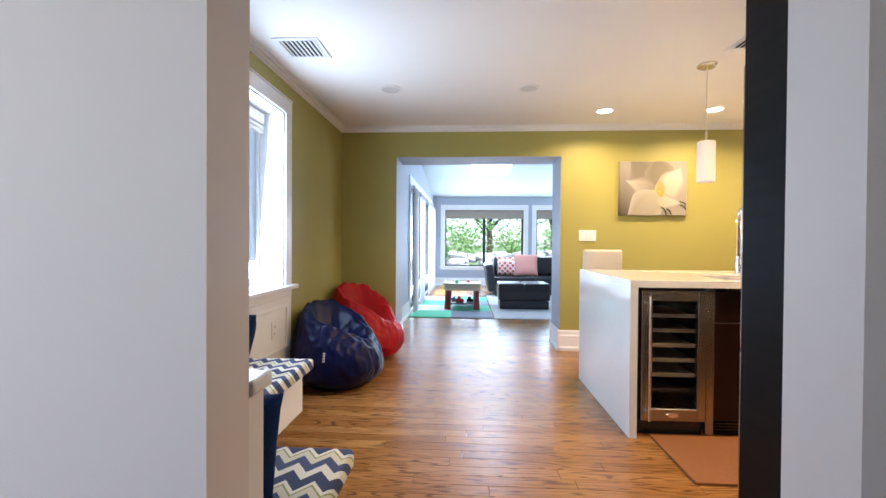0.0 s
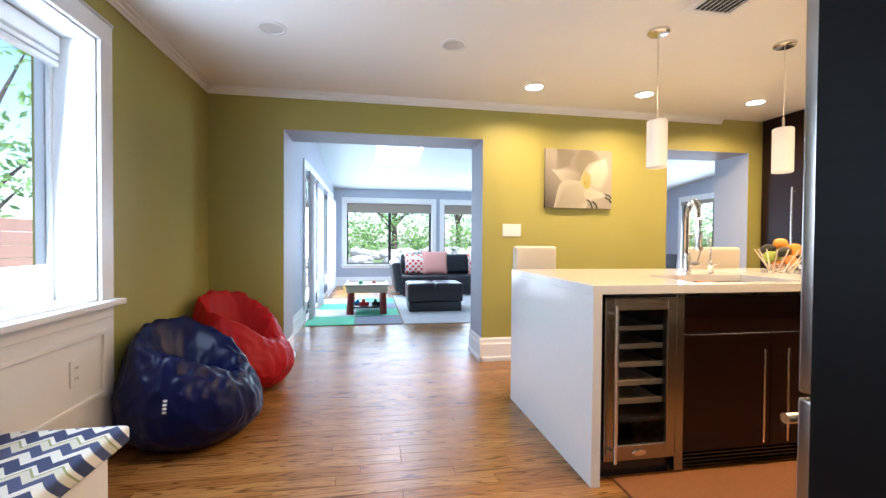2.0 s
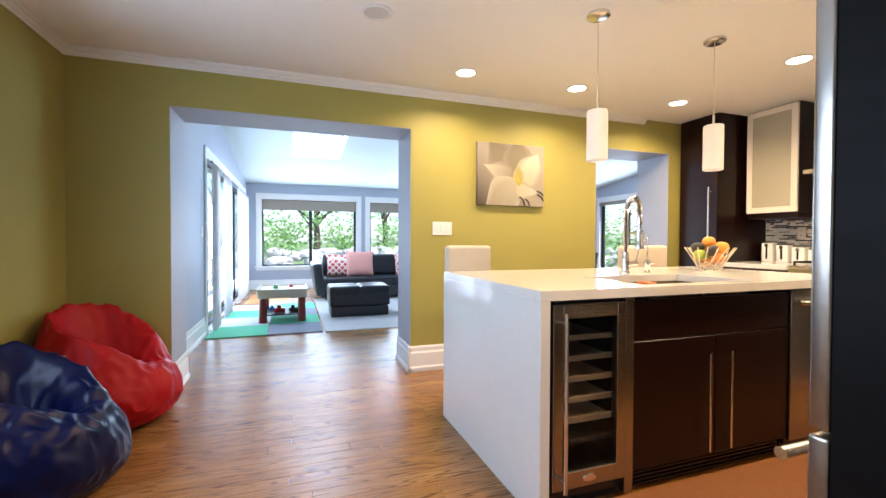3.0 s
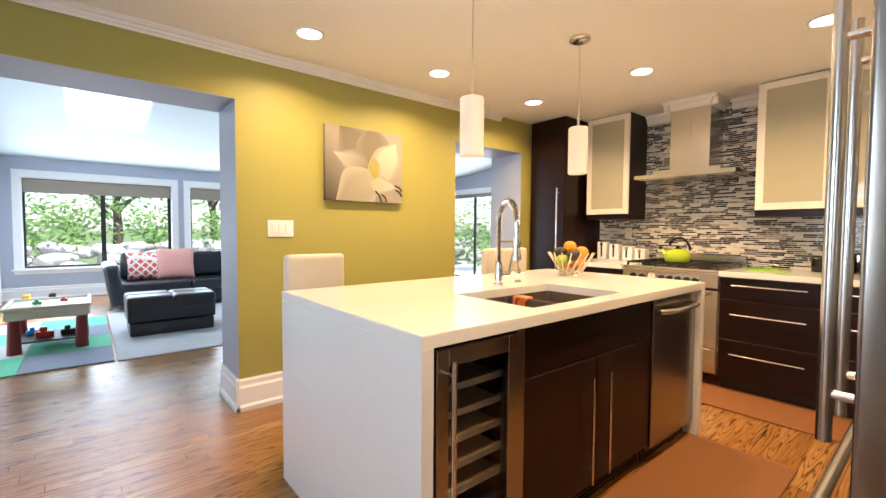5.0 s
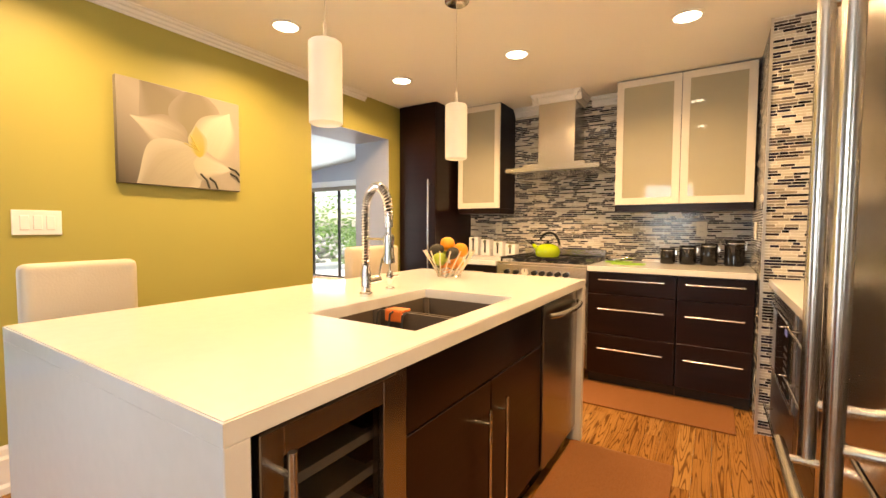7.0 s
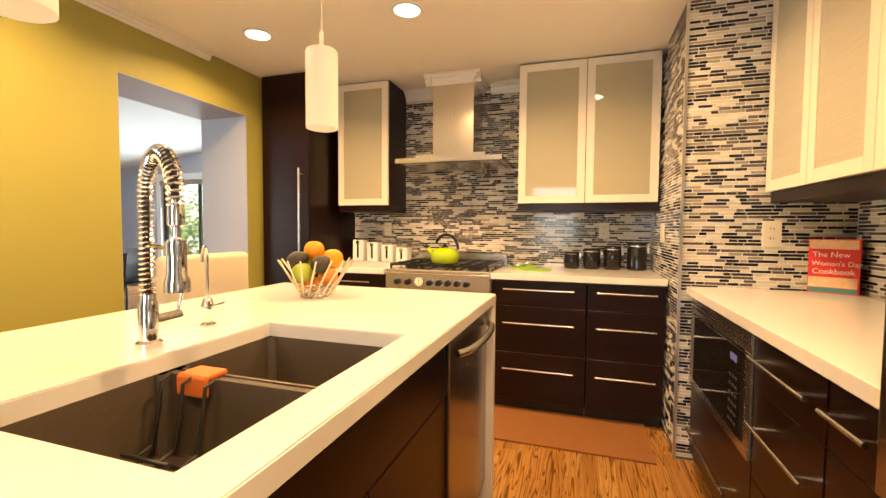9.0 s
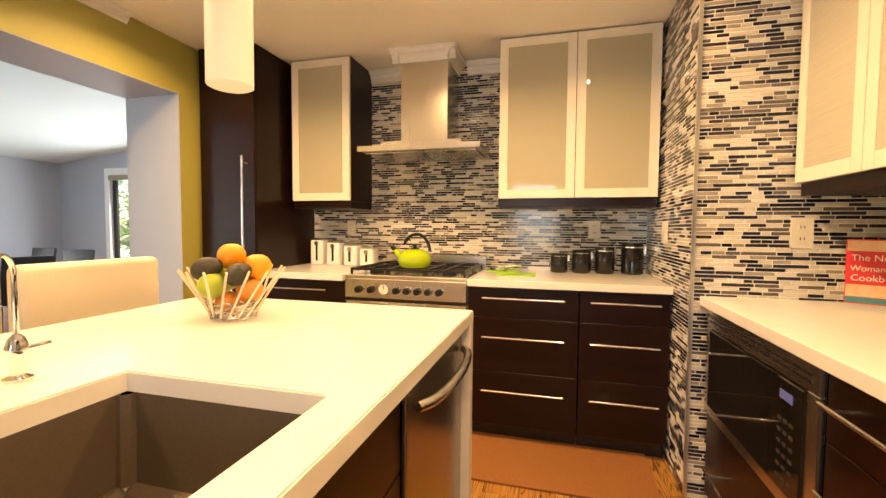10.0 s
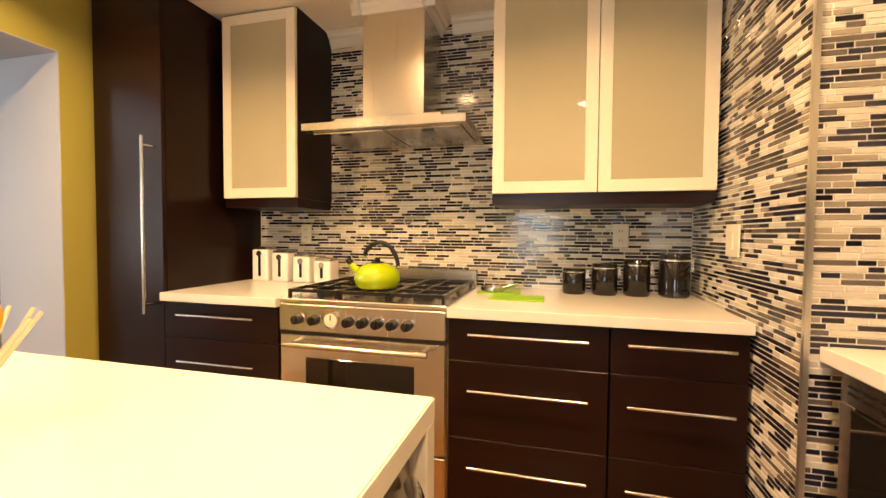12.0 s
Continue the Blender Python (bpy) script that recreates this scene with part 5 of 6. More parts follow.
BACKP = material("print_taupe_ground", (0.045, 0.036, 0.025), 0.6)
_pn = BACKP.node_tree
_pc, _ps = _pn.nodes.new("ShaderNodeTexCoord"), _pn.nodes.new("ShaderNodeSeparateXYZ")
_pn.links.new(_pc.outputs["Generated"], _ps.inputs[0])
_pa = _pn.nodes.new("ShaderNodeMath")
_pa.operation, _pa.use_clamp = "MULTIPLY_ADD", True
_pa.inputs[1].default_value = 1.1
_pn.links.new(_ps.outputs[0], _pa.inputs[0])
_pn.links.new(_ps.outputs[2], _pa.inputs[2])
_pm = _pn.nodes.new("ShaderNodeMix")
_pm.data_type = "RGBA"
_pm.inputs["A"].default_value, _pm.inputs["B"].default_value = (0.045, 0.036, 0.025, 1), (0.30, 0.27, 0.22, 1)
_pn.links.new(_pa.outputs[0], _pm.inputs["Factor"])
_pn.links.new(_pm.outputs["Result"], _pn.nodes["Principled BSDF"].inputs["Base Color"])
part("canvas", boxes((px0, px1, YG - 0.035, YG, pz0, pz1), bevel=0.002), BACKP, pic)


def petal(u0, v0, degrees, length, width, mat, lift, curl=0.0, blunt=0.75):
    """A printed petal; its root at (u0, v0) of the canvas."""
    bm = bmesh.new()
    lay = bm.loops.layers.uv.new("UVMap")
    n, ang, y = 18, radians(degrees), YG - 0.0352 - lift
    cx, cz = px0 + u0 * (px1 - px0), pz0 + v0 * (pz1 - pz0)
    ca, sa = math.cos(ang), math.sin(ang)
    rows = []
    for i in range(n + 1):
        q = i / n
        w = width * math.sin(math.pi * min(q, 0.999) ** blunt) * (1 + 0.10 * math.sin(9 * q + ang))
        row = []
        for k in range(-3, 4):
            a, b = length * q, w * k / 3 + curl * q * q
            x, z = cx + a * ca - b * sa, cz + a * sa + b * ca
            row.append((bm.verts.new((min(max(x, px0 + 0.002), px1 - 0.002), y, min(max(z, pz0 + 0.002), pz1 - 0.002))), (q, abs(k) / 3)))
        rows.append(row)
    for r0, r1 in zip(rows, rows[1:]):
        for k in range(6):
            quad = (r0[k], r0[k + 1], r1[k + 1], r1[k])
            f = bm.faces.new([e[0] for e in quad])
            for lp, e in zip(f.loops, quad):
                lp[lay].uv = e[1]
    return part("petal", bm, mat, pic)


INK_A = print_ink("print_shaded_petal", (0.198, 0.176, 0.107), (0.178, 0.153, 0.113), (0.224, 0.202, 0.158))
INK_B = print_ink("print_curled_petal", (0.22, 0.195, 0.145), (0.44, 0.41, 0.34), (0.22, 0.195, 0.15))
INK_C = print_ink("print_pale_petal", (0.36, 0.335, 0.25), (0.24, 0.21, 0.155), (0.37, 0.345, 0.28))
INK_D = print_ink("print_bright_petal", (0.37, 0.35, 0.25), (0.47, 0.445, 0.38), (0.30, 0.275, 0.22))
INK_E = print_ink("print_green_throat", (0.34, 0.30, 0.035), (0.30, 0.27, 0.13), (0.36, 0.335, 0.22))
for i, row in enumerate(((0.60, 0.42, 128, 0.46, 0.17, INK_A, 0.02), (0.62, 0.46, 98, 0.36, 0.16, INK_A, -0.02), (0.52, 0.46, 166, 0.31, 0.11, INK_B, -0.03, 0.55),
                         (0.66, 0.30, 66, 0.36, 0.15, INK_D, -0.02), (0.64, 0.40, 216, 0.50, 0.17, INK_C, 0.05), (0.56, 0.26, -4, 0.24, 0.085, INK_D, 0.0, 0.55), (0.62, 0.33, 96, 0.19, 0.06, INK_E, 0.0))):
    petal(*row[:6], 0.0006 + 0.0003 * i, *row[6:])
pcx, pcz = px0 + 0.615 * (px1 - px0), pz0 + 0.40 * (pz1 - pz0)
DARKP = material("print_dark_stem", (0.05, 0.05, 0.03), 0.6)
for a, L in ((2.5, 0.075), (2.1, 0.10), (2.75, 0.09), (2.3, 0.06)):
    bm = bmesh.new()
    tube(bm, [(pcx, YG - 0.0388, pcz), (pcx + L * math.cos(a), YG - 0.0388, pcz + L * math.sin(a))], 0.0022, 6)
    part("stamen", bm, YELP, pic)
for x0, z0, x1, z1 in ((2.93, 1.52, 2.985, 1.437), (2.985, 1.50, 3.035, 1.437), (3.11, 1.575, 3.18, 1.535), (3.12, 1.54, 3.18, 1.49)):
    bm = bmesh.new()
    tube(bm, [(x0, YG - 0.0388, z0), ((x0 + x1) / 2 + 0.01, YG - 0.0388, (z0 + z1) / 2 + 0.008), (x1, YG - 0.0388, z1)], 0.006, 6)
    part("stem", bm, DARKP, pic)


# ---- ceiling fixtures ----
# grey tone carries the shade of the can's recess; the disc itself is flat
BAFFLE = material("baffle_recess_shade", (0.62, 0.61, 0.58), 0.5)


def can_light(x, y, lit):
    ob = thing("recessed_light", x, y, H, "lit round recessed ceiling light" if lit else "unlit round recessed ceiling light with white trim", "ceiling light", "lit recessed lights" if lit else "unlit recessed lights")
    bm = bmesh.new()
    lathe(bm, [(0.088, 0.0), (0.088, -0.004), (0.070, -0.008), (0.066, 0.0)], x, y, H, 32)
    part("trim_ring", bm, WHITE, ob, smooth=True)
    bm = bmesh.new()
    lathe(bm, [(0.0, -0.003), (0.068, -0.003), (0.068, -0.001), (0.0, -0.001)], x, y, H, 28)
    part("lens", bm, CANGLOW if lit else BAFFLE, ob, "glowing lens" if lit else "flat baffle disc, greyed for the shade inside the recess")
    return ob


LIT = [(2.2, 5.84), (3.185, 5.83), (4.276, 5.826), (4.273, 4.845), (4.289, 3.844), (3.15, 3.844), (2.05, 3.844)]
for x, y in LIT:
    can_light(x, y, True)
    area_lamp("can_lamp", (x, y, H - 0.012), (x, y, 0), 0.13, 0.13, CAN_WATTS, WARM, "DISK", 150)
for x, y in ((0.305, 5.22), (1.414, 5.235)):
    can_light(x, y, False)


def pendant(x, y):
    ob = thing("pendant_lamp", x, y, 1.56, "slim white glass cylinder pendant on a thin cord", "pendant lamp", "pendants over the island")
    bm = bmesh.new()
    lathe(bm, [(0.0, 0.0), (0.063, 0.0), (0.063, -0.014), (0.05, -0.022), (0.0, -0.022)], x, y, H, 28)
    part("canopy", bm, STEEL_H, ob, "brushed nickel canopy", smooth=True)
    part("cord", rods(((x, y, 1.90), (x, y, H - 0.02), 0.0025), seg=6), ALU, ob)
    part("socket", rods(((x, y, 1.838), (x, y, 1.905), 0.007)), ALU, ob)
    bm = bmesh.new()
    lathe(bm, [(0.050, 0.0), (0.057, 0.004), (0.057, 0.276), (0.05, 0.282), (0.0, 0.283)], x, y, 1.558, 32)
    part("shade", bm, SHADEGLOW, ob, "glowing opal glass cylinder", smooth=True)


pendant(2.58, 4.838)
pendant(3.468, 4.838)


def vent(x0, x1, y0, y1, flip=1):
    ob = thing("ceiling_vent", (x0 + x1) / 2, (y0 + y1) / 2, H, "white square louvred ceiling vent", "vent", "ceiling vents")
    f = 0.035
    part("frame", boxes((x0, x1, y0, y0 + f, H - 0.008, H), (x0, x1, y1 - f, y1, H - 0.008, H), (x0, x0 + f, y0 + f, y1 - f, H - 0.008, H), (x1 - f, x1, y0 + f, y1 - f, H - 0.008, H), bevel=0.002), WHITE, ob)
    # no duct is modelled: a flat black sheet gives the darkness behind the slats
    part("backing", boxes((x0 + f, x1 - f, y0 + f, y1 - f, H - 0.002, H - 0.0005)), RUBBER, ob, "black sheet in place of the duct's shade")
    n = 8
    for i in range(n):
        x = x0 + f + 0.006 + (x1 - x0 - 2 * f - 0.02) * i / (n - 1)
        bm = bmesh.new()
        prism(bm, [(0, 0), (0.021, -0.012), (0.023, -0.010), (0.002, 0.002)], (x + (0.008 if flip < 0 else 0), y0 + f, H - 0.003), (x + (0.008 if flip < 0 else 0), y1 - f, H - 0.003), (flip, 0, 0), (0, 0, 1))
        part("slat", bm, WHITE, ob)


vent(-0.28, 0.01, 4.33, 4.62)
vent(2.56, 2.85, 4.33, 4.62, -1)


# ---- nook and loose things ----
CH = bpy.data.materials.new("navy_chevron_cloth")
CH.use_nodes = True
_nt = CH.node_tree
_b = _nt.nodes["Principled BSDF"]
_b.inputs["Roughness"].default_value = 0.85
_geo = _nt.nodes.new("ShaderNodeNewGeometry")
_sep = _nt.nodes.new("ShaderNodeSeparateXYZ")
_nt.links.new(_geo.outputs["Position"], _sep.inputs[0])


def mnode(op, a, b=None):
    n = _nt.nodes.new("ShaderNodeMath")
    n.operation = op
    for i, s in enumerate((a, b)):
        if s is None:
            continue
        if isinstance(s, (int, float)):
            n.inputs[i].default_value = s
        else:
            _nt.links.new(s, n.inputs[i])
    return n.outputs[0]


_zig = mnode("PINGPONG", _sep.outputs[0], 0.042)
_v = mnode("ADD", mnode("ADD", _sep.outputs[1], mnode("MULTIPLY", _zig, 1.25)), _sep.outputs[2])
_fr = mnode("FRACT", mnode("DIVIDE", _v, 0.20))
_rp = _nt.nodes.new("ShaderNodeValToRGB")
_rp.color_ramp.interpolation = "CONSTANT"
_e = _rp.color_ramp.elements
_e[0].position, _e[0].color = 0.0, (0.03, 0.045, 0.12, 1)
_e[1].position, _e[1].color = 0.27, (0.74, 0.73, 0.66, 1)
for _p, _c in ((0.48, (0.05, 0.07, 0.16, 1)), (0.70, (0.62, 0.60, 0.48, 1)), (0.86, (0.30, 0.33, 0.14, 1)), (0.91, (0.74, 0.73, 0.66, 1))):
    _x = _e.new(_p)
    _x.color = _c
_nt.links.new(_fr, _rp.inputs[0])
_nt.links.new(_rp.outputs[0], _b.inputs["Base Color"])

bn = thing("window_bench", -0.2, 3.4, 0, "white built-in L-shaped bench with chevron cushions", "bench")
part("seat_box", boxes((XL + 0.03, -0.012, 2.77, 3.60, 0.145, 0.37), bevel=0.003), WHITE, bn)
part("seat_box", boxes((XL + 0.03, -0.012, 3.606, 4.18, 0.145, 0.37), bevel=0.003), WHITE, bn)
part("seat_box", boxes((-0.008, 0.52, 2.77, 3.10, 0.145, 0.37), bevel=0.003), WHITE, bn)
# plinth coloured dark to give the shadow under the seat boxes
part("plinth", boxes((XL + 0.03, -0.22, 2.77, 4.03, 0, 0.143), (-0.20, 0.40, 2.77, 2.95, 0, 0.143)), ESPRESSO, bn, "recessed plinth, dark for the shadow under the bench")


def cushion(x0, x1, y0, y1, label):
    return single("bench_cushion", boxes((x0, x1, y0, y1, 0.372, 0.437), bevel=0.022, seg=4), CH, label, "cushion", "bench cushions", smooth=True)


cushion(XL + 0.03, 0.035, 3.18, 4.235, "navy and white chevron bench cushion under the window")
cushion(XL + 0.03, 0.566, 2.768, 3.17, "navy, cream and green chevron bench cushion")


def pillow(name, m, w, h, d, mat, label):
    bm = bmesh.new()
    n = 20
    grid = {}
    for s in (1, -1):
        for i in range(n + 1):
            for j in range(n + 1):
                u, v = 2 * i / n - 1, 2 * j / n - 1
                edge = (1 - u ** 4) * (1 - v ** 4)
                t = d / 2 * max(0, edge) ** 0.55
                pin = 1 - 0.07 * (1 - abs(v) ** 2) * abs(u) ** 3
                pin2 = 1 - 0.07 * (1 - abs(u) ** 2) * abs(v) ** 3
                p = Vector((u * w / 2 * pin, s * t + 0.006 * noise.noise(Vector((u * 2, v * 2, s * 3 + w * 7))) * edge, v * h / 2 * pin2))
                if (i in (0, n) or j in (0, n)) and s == -1:
                    grid[s, i, j] = grid[1, i, j]
                else:
                    grid[s, i, j] = bm.verts.new(p)
        for i in range(n):
            for j in range(n):
                bm.faces.new((grid[s, i, j], grid[s, i + 1, j], grid[s, i + 1, j + 1], grid[s, i, j + 1]))
    bmesh.ops.transform(bm, matrix=m, verts=bm.verts)
    return single(name, bm, mat, label, "pillow", smooth="soft")


pillow("throw_pillow", pose(-0.27, 3.70, 0.615, -16, 4, -14), 0.42, 0.38, 0.22, NAVYCLOTH, "plump navy cotton pillow on the bench")
pillow("throw_pillow", pose(0.30, 2.85, 0.575, -12, 0, 0), 0.30, 0.29, 0.13, NAVYCLOTH, "plump navy cotton pillow against the panel")


def bean_bag(x, y, r, h, face_deg, mat, label, seed, tagpos):
    ob = thing("bean_bag", x, y, 0, label, "bean bag", "bean bags by the window")
    bm = bmesh.new()
    bmesh.ops.create_icosphere(bm, subdivisions=6, radius=1.0)
    d = Vector((math.cos(radians(face_deg)), math.sin(radians(face_deg)), 0))
    l = Vector((-d.y, d.x, 0))
    for v in bm.verts:
        c = v.co.copy()
        s, t = c.dot(d), c.dot(l)
        up = max(0.0, c.z)
        rho = math.hypot(s, t)
        back = (0.06 + 0.94 * ((1 - s / max(rho, 0.05)) / 2) ** 0.8) * (1 + 0.30 * t)
        z = 0.17 * (1 + c.z) + up ** 0.55 * (0.13 + (h - 0.40) * back * math.exp(-((rho - 0.60) / 0.26) ** 2)
                                             - 0.22 * math.exp(-(((s - 0.16) / 0.45) ** 2 + (t / 0.24) ** 2)))
        fold = noise.noise(c * 1.7 + Vector((seed, seed * 2, 0)))
        crease = -abs(noise.noise(Vector((c.x * 2.4 + seed, c.y * 2.4, c.z * 1.6)))) ** 0.7
        crease2 = -abs(noise.noise(Vector((c.x * 6 + seed, c.y * 6, c.z * 3)))) ** 0.8
        full = max(0.06, 1 - c.z * c.z) ** -0.24 if c.z < 0 else max(0.25, 1 - c.z * c.z) ** -0.10
        rad = r * full * (1 + 0.04 * fold + 0.06 * (crease + 0.35) + 0.03 * crease2)
        v.co = Vector((x, y, 0)) + Vector((c.x * rad, c.y * rad, 0)) - d * 0.05 * up + Vector((0, 0, max(0.0, z + 0.02 * fold * up + 0.04 * (crease + 0.35) * up + 0.045 * crease2 * up)))
    goal = Vector(tagpos)
    bm.normal_update()
    near = min(bm.verts, key=lambda v: (v.co - goal).length)
    place, turn = near.co.copy(), near.normal.to_track_quat("X", "Z").to_matrix().to_4x4()
    part("bag", bm, mat, ob, smooth="soft")
    bm = bmesh.new()
    for k in range(4):
        box(bm, -0.004, 0.004, -0.008, 0.008, -0.034 + k * 0.018, -0.023 + k * 0.018)
    bmesh.ops.transform(bm, matrix=Matrix.Translation(place) @ turn, verts=bm.verts)
    part("stitched_mark", bm, WHITE, ob, "small white stitched mark")
    return ob


bean_bag(-0.095, 5.13, 0.36, 0.66, -12, NAVY, "slumped shiny navy nylon bean bag chair", 3.1, (-0.09, 4.76, 0.30))
bean_bag(-0.065, 5.95, 0.375, 0.74, -14, RED, "slumped red nylon bean bag chair in the corner", 7.7, (-0.165, 5.58, 0.49))

single("floor_mat", boxes((2.005, 3.9, 3.815, 4.325, 0.001, 0.014), bevel=0.005, seg=2), MATBROWN, "tan woven anti-fatigue mat before the island", "mat")
single("floor_mat", boxes((4.465, 4.93, 3.54, 4.86, 0.001, 0.012), bevel=0.004, seg=2), MATBROWN, "tan woven runner mat before the range", "mat")


# ---- sunroom ----
def sofa():
    ob = thing("sofa", 2.6, 11.0, 0, "black tufted leather sectional sofa under the windows", "sofa")
    part("base", boxes((1.36, 3.9, 10.45, 11.55, 0.05, 0.24), bevel=0.02, seg=2), LEATHER, ob, smooth=True)
    for i in range(3):
        x0 = 1.40 + i * 0.83
        part("seat_cushion", boxes((x0, x0 + 0.82, 10.42, 11.15, 0.24, 0.40), bevel=0.04, seg=3), LEATHER, ob, smooth=True)
        bm = boxes((x0 + 0.02, x0 + 0.80, 11.0, 11.30, 0.38, 0.78), bevel=0.07, seg=4)
        bmesh.ops.transform(bm, matrix=Matrix.Translation((0, 11.15, 0.38)) @ Matrix.Rotation(radians(-10), 4, "X") @ Matrix.Translation((0, -11.15, -0.38)), verts=bm.verts)
        part("back_cushion", bm, LEATHER, ob, smooth=True)
    bm = boxes((1.28, 1.45, 10.40, 11.5, 0.1, 0.66), bevel=0.06, seg=4)
    bmesh.ops.transform(bm, matrix=Matrix.Translation((1.36, 0, 0.1)) @ Matrix.Rotation(radians(-8), 4, "Y") @ Matrix.Translation((-1.36, 0, -0.1)), verts=bm.verts)
    part("arm", bm, LEATHER, ob, smooth=True)
    for x in (1.45, 3.8):
        for y in (10.52, 11.48):
            part("foot", rods(((x, y, 0), (x, y, 0.06), 0.025)), BLACK, ob)
    ob.matrix_basis = Matrix.Translation((2.78, 11.5, 0)) @ Matrix.Scale(1.06, 4)


sofa()
ot = thing("ottoman", 1.90, 9.33, 0, "low black leather tufted ottoman", "ottoman")
for x0 in (1.465, 1.905):
    for y0 in (9.07, 9.35):
        bm = boxes((x0, x0 + 0.438, y0, y0 + 0.278, 0.30, 0.455), bevel=0.045, seg=4)
        part("cushion", bm, LEATHER, ot, smooth=True)
part("body", boxes((1.47, 2.338, 9.075, 9.623, 0.165, 0.40), bevel=0.03, seg=3), LEATHER, ot, smooth=True)
part("base", boxes((1.49, 2.32, 9.095, 9.60, 0.014, 0.155), bevel=0.015, seg=2), LEATHER, ot, smooth=True)

PATT = material("red_and_white_lattice_cloth", (0.60, 0.10, 0.07), 0.85, color2=(0.75, 0.68, 0.62), var=0.9, scale=(16, 16, 16))
PINK = material("pink_quilted_cloth", (0.62, 0.30, 0.25), 0.9, var=0.15, scale=(40, 40, 40), bump=0.5, bump_scale=60)
_vt = PATT.node_tree
_vor = _vt.nodes.new("ShaderNodeTexVoronoi")
_vor.feature = "DISTANCE_TO_EDGE"
_vor.inputs["Scale"].default_value, _vor.inputs["Randomness"].default_value = 12, 0.0
_vm = _vt.nodes.new("ShaderNodeMapping")
_vm.inputs["Rotation"].default_value = (0, radians(45), 0)
_vc = _vt.nodes.new("ShaderNodeTexCoord")
_vr = _vt.nodes.new("ShaderNodeValToRGB")
_vr.color_ramp.interpolation = "CONSTANT"
_vr.color_ramp.elements[0].color = (0.78, 0.70, 0.64, 1)
_vr.color_ramp.elements[1].position, _vr.color_ramp.elements[1].color = 0.14, (0.58, 0.09, 0.06, 1)
_vt.links.new(_vc.outputs["Object"], _vm.inputs[0])
_vt.links.new(_vm.outputs[0], _vor.inputs["Vector"])
_vt.links.new(_vor.outputs["Distance"], _vr.inputs[0])
_vt.links.new(_vr.outputs[0], _vt.nodes["Principled BSDF"].inputs["Base Color"])
pillow("throw_pillow", pose(1.83, 11.41, 0.635, -16, 0, 4), 0.48, 0.44, 0.15, PATT, "red and white lattice pillow on the black sofa")
pillow("throw_pillow", pose(2.23, 11.35, 0.66, -16, 0, -4), 0.53, 0.51, 0.16, PINK, "pink quilted pillow on the black sofa")
pillow("throw_pillow", pose(3.18, 11.41, 0.635, -16, 0, 4), 0.48, 0.44, 0.15, PATT, "red and white lattice pillow on the black sofa")

# play table
CREAMP = material("cream_plastic", (0.62, 0.55, 0.42), 0.4, var=0.06, scale=(8, 8, 8))
REDP = material("dark_red_plastic", (0.20, 0.018, 0.014), 0.35, var=0.15, scale=(8, 8, 8))
tb = thing("play_table", 0.85, 9.3, 0, "cream plastic activity table on dark red legs", "table")
part("tray", boxes((0.53, 1.16, 8.93, 9.62, 0.335, 0.44), bevel=0.03, seg=3), CREAMP, tb, smooth=True)
part("rim", boxes((0.52, 1.17, 8.92, 8.95, 0.43, 0.46), (0.52, 1.17, 9.60, 9.63, 0.43, 0.46), (0.52, 0.55, 8.95, 9.60, 0.43, 0.46), (1.14, 1.17, 8.95, 9.60, 0.43, 0.46), bevel=0.008, seg=2), CREAMP, tb)
for x in (0.60, 1.09):
    for y in (8.99, 9.56):
        bm = bmesh.new()
        rod(bm, (x, y, 0.012), (x, y, 0.36), 0.055, 16, 0.042)
        part("leg", bm, REDP, tb, smooth=True)
part("shelf", boxes((0.62, 1.07, 9.0, 9.55, 0.10, 0.115)), RUBBER, tb)


def toy(name, x, y, z, s, mat, label):
    bm = boxes((x - s, x + s, y - s * 0.6, y + s * 0.6, z, z + s * 0.8), (x - s * 0.5, x + s * 0.3, y - s * 0.5, y + s * 0.5, z + s * 0.8, z + s * 1.4), bevel=s * 0.12)
    for dx in (-0.55, 0.55):
        rod(bm, (x + dx * s, y - s * 0.68, z + s * 0.2), (x + dx * s, y + s * 0.68, z + s * 0.2), s * 0.26, 12)
    return single(name, bm, mat, label, "toy", "toys round the play table")


TOYB = material("blue_toy_plastic", (0.02, 0.20, 0.45), 0.4)
TOYG = material("green_toy_plastic", (0.05, 0.35, 0.12), 0.4)
TOYR = material("red_toy_plastic", (0.55, 0.03, 0.03), 0.4)
TOYY = material("yellow_toy_plastic", (0.65, 0.42, 0.03), 0.4)
toy("toy_truck", 0.80, 9.2, 0.115, 0.07, TOYR, "red toy truck under the play table")
toy("toy_truck", 0.98, 9.25, 0.115, 0.06, RUBBER, "black toy truck under the play table")
toy("toy_truck", 0.70, 9.4, 0.115, 0.05, TOYB, "blue toy car under the play table")
toy("toy_truck", 0.75, 9.25, 0.441, 0.035, TOYG, "green toy car on the play table")
toy("toy_truck", 0.95, 9.35, 0.441, 0.03, TOYR, "red toy car on the play table")
toy("toy_truck", 0.42, 12.5, 0.0, 0.13, TOYY, "yellow toy digger by the window wall")
toy("toy_truck", 0.70, 12.7, 0.0, 0.11, RUBBER, "black toy truck by the window wall")

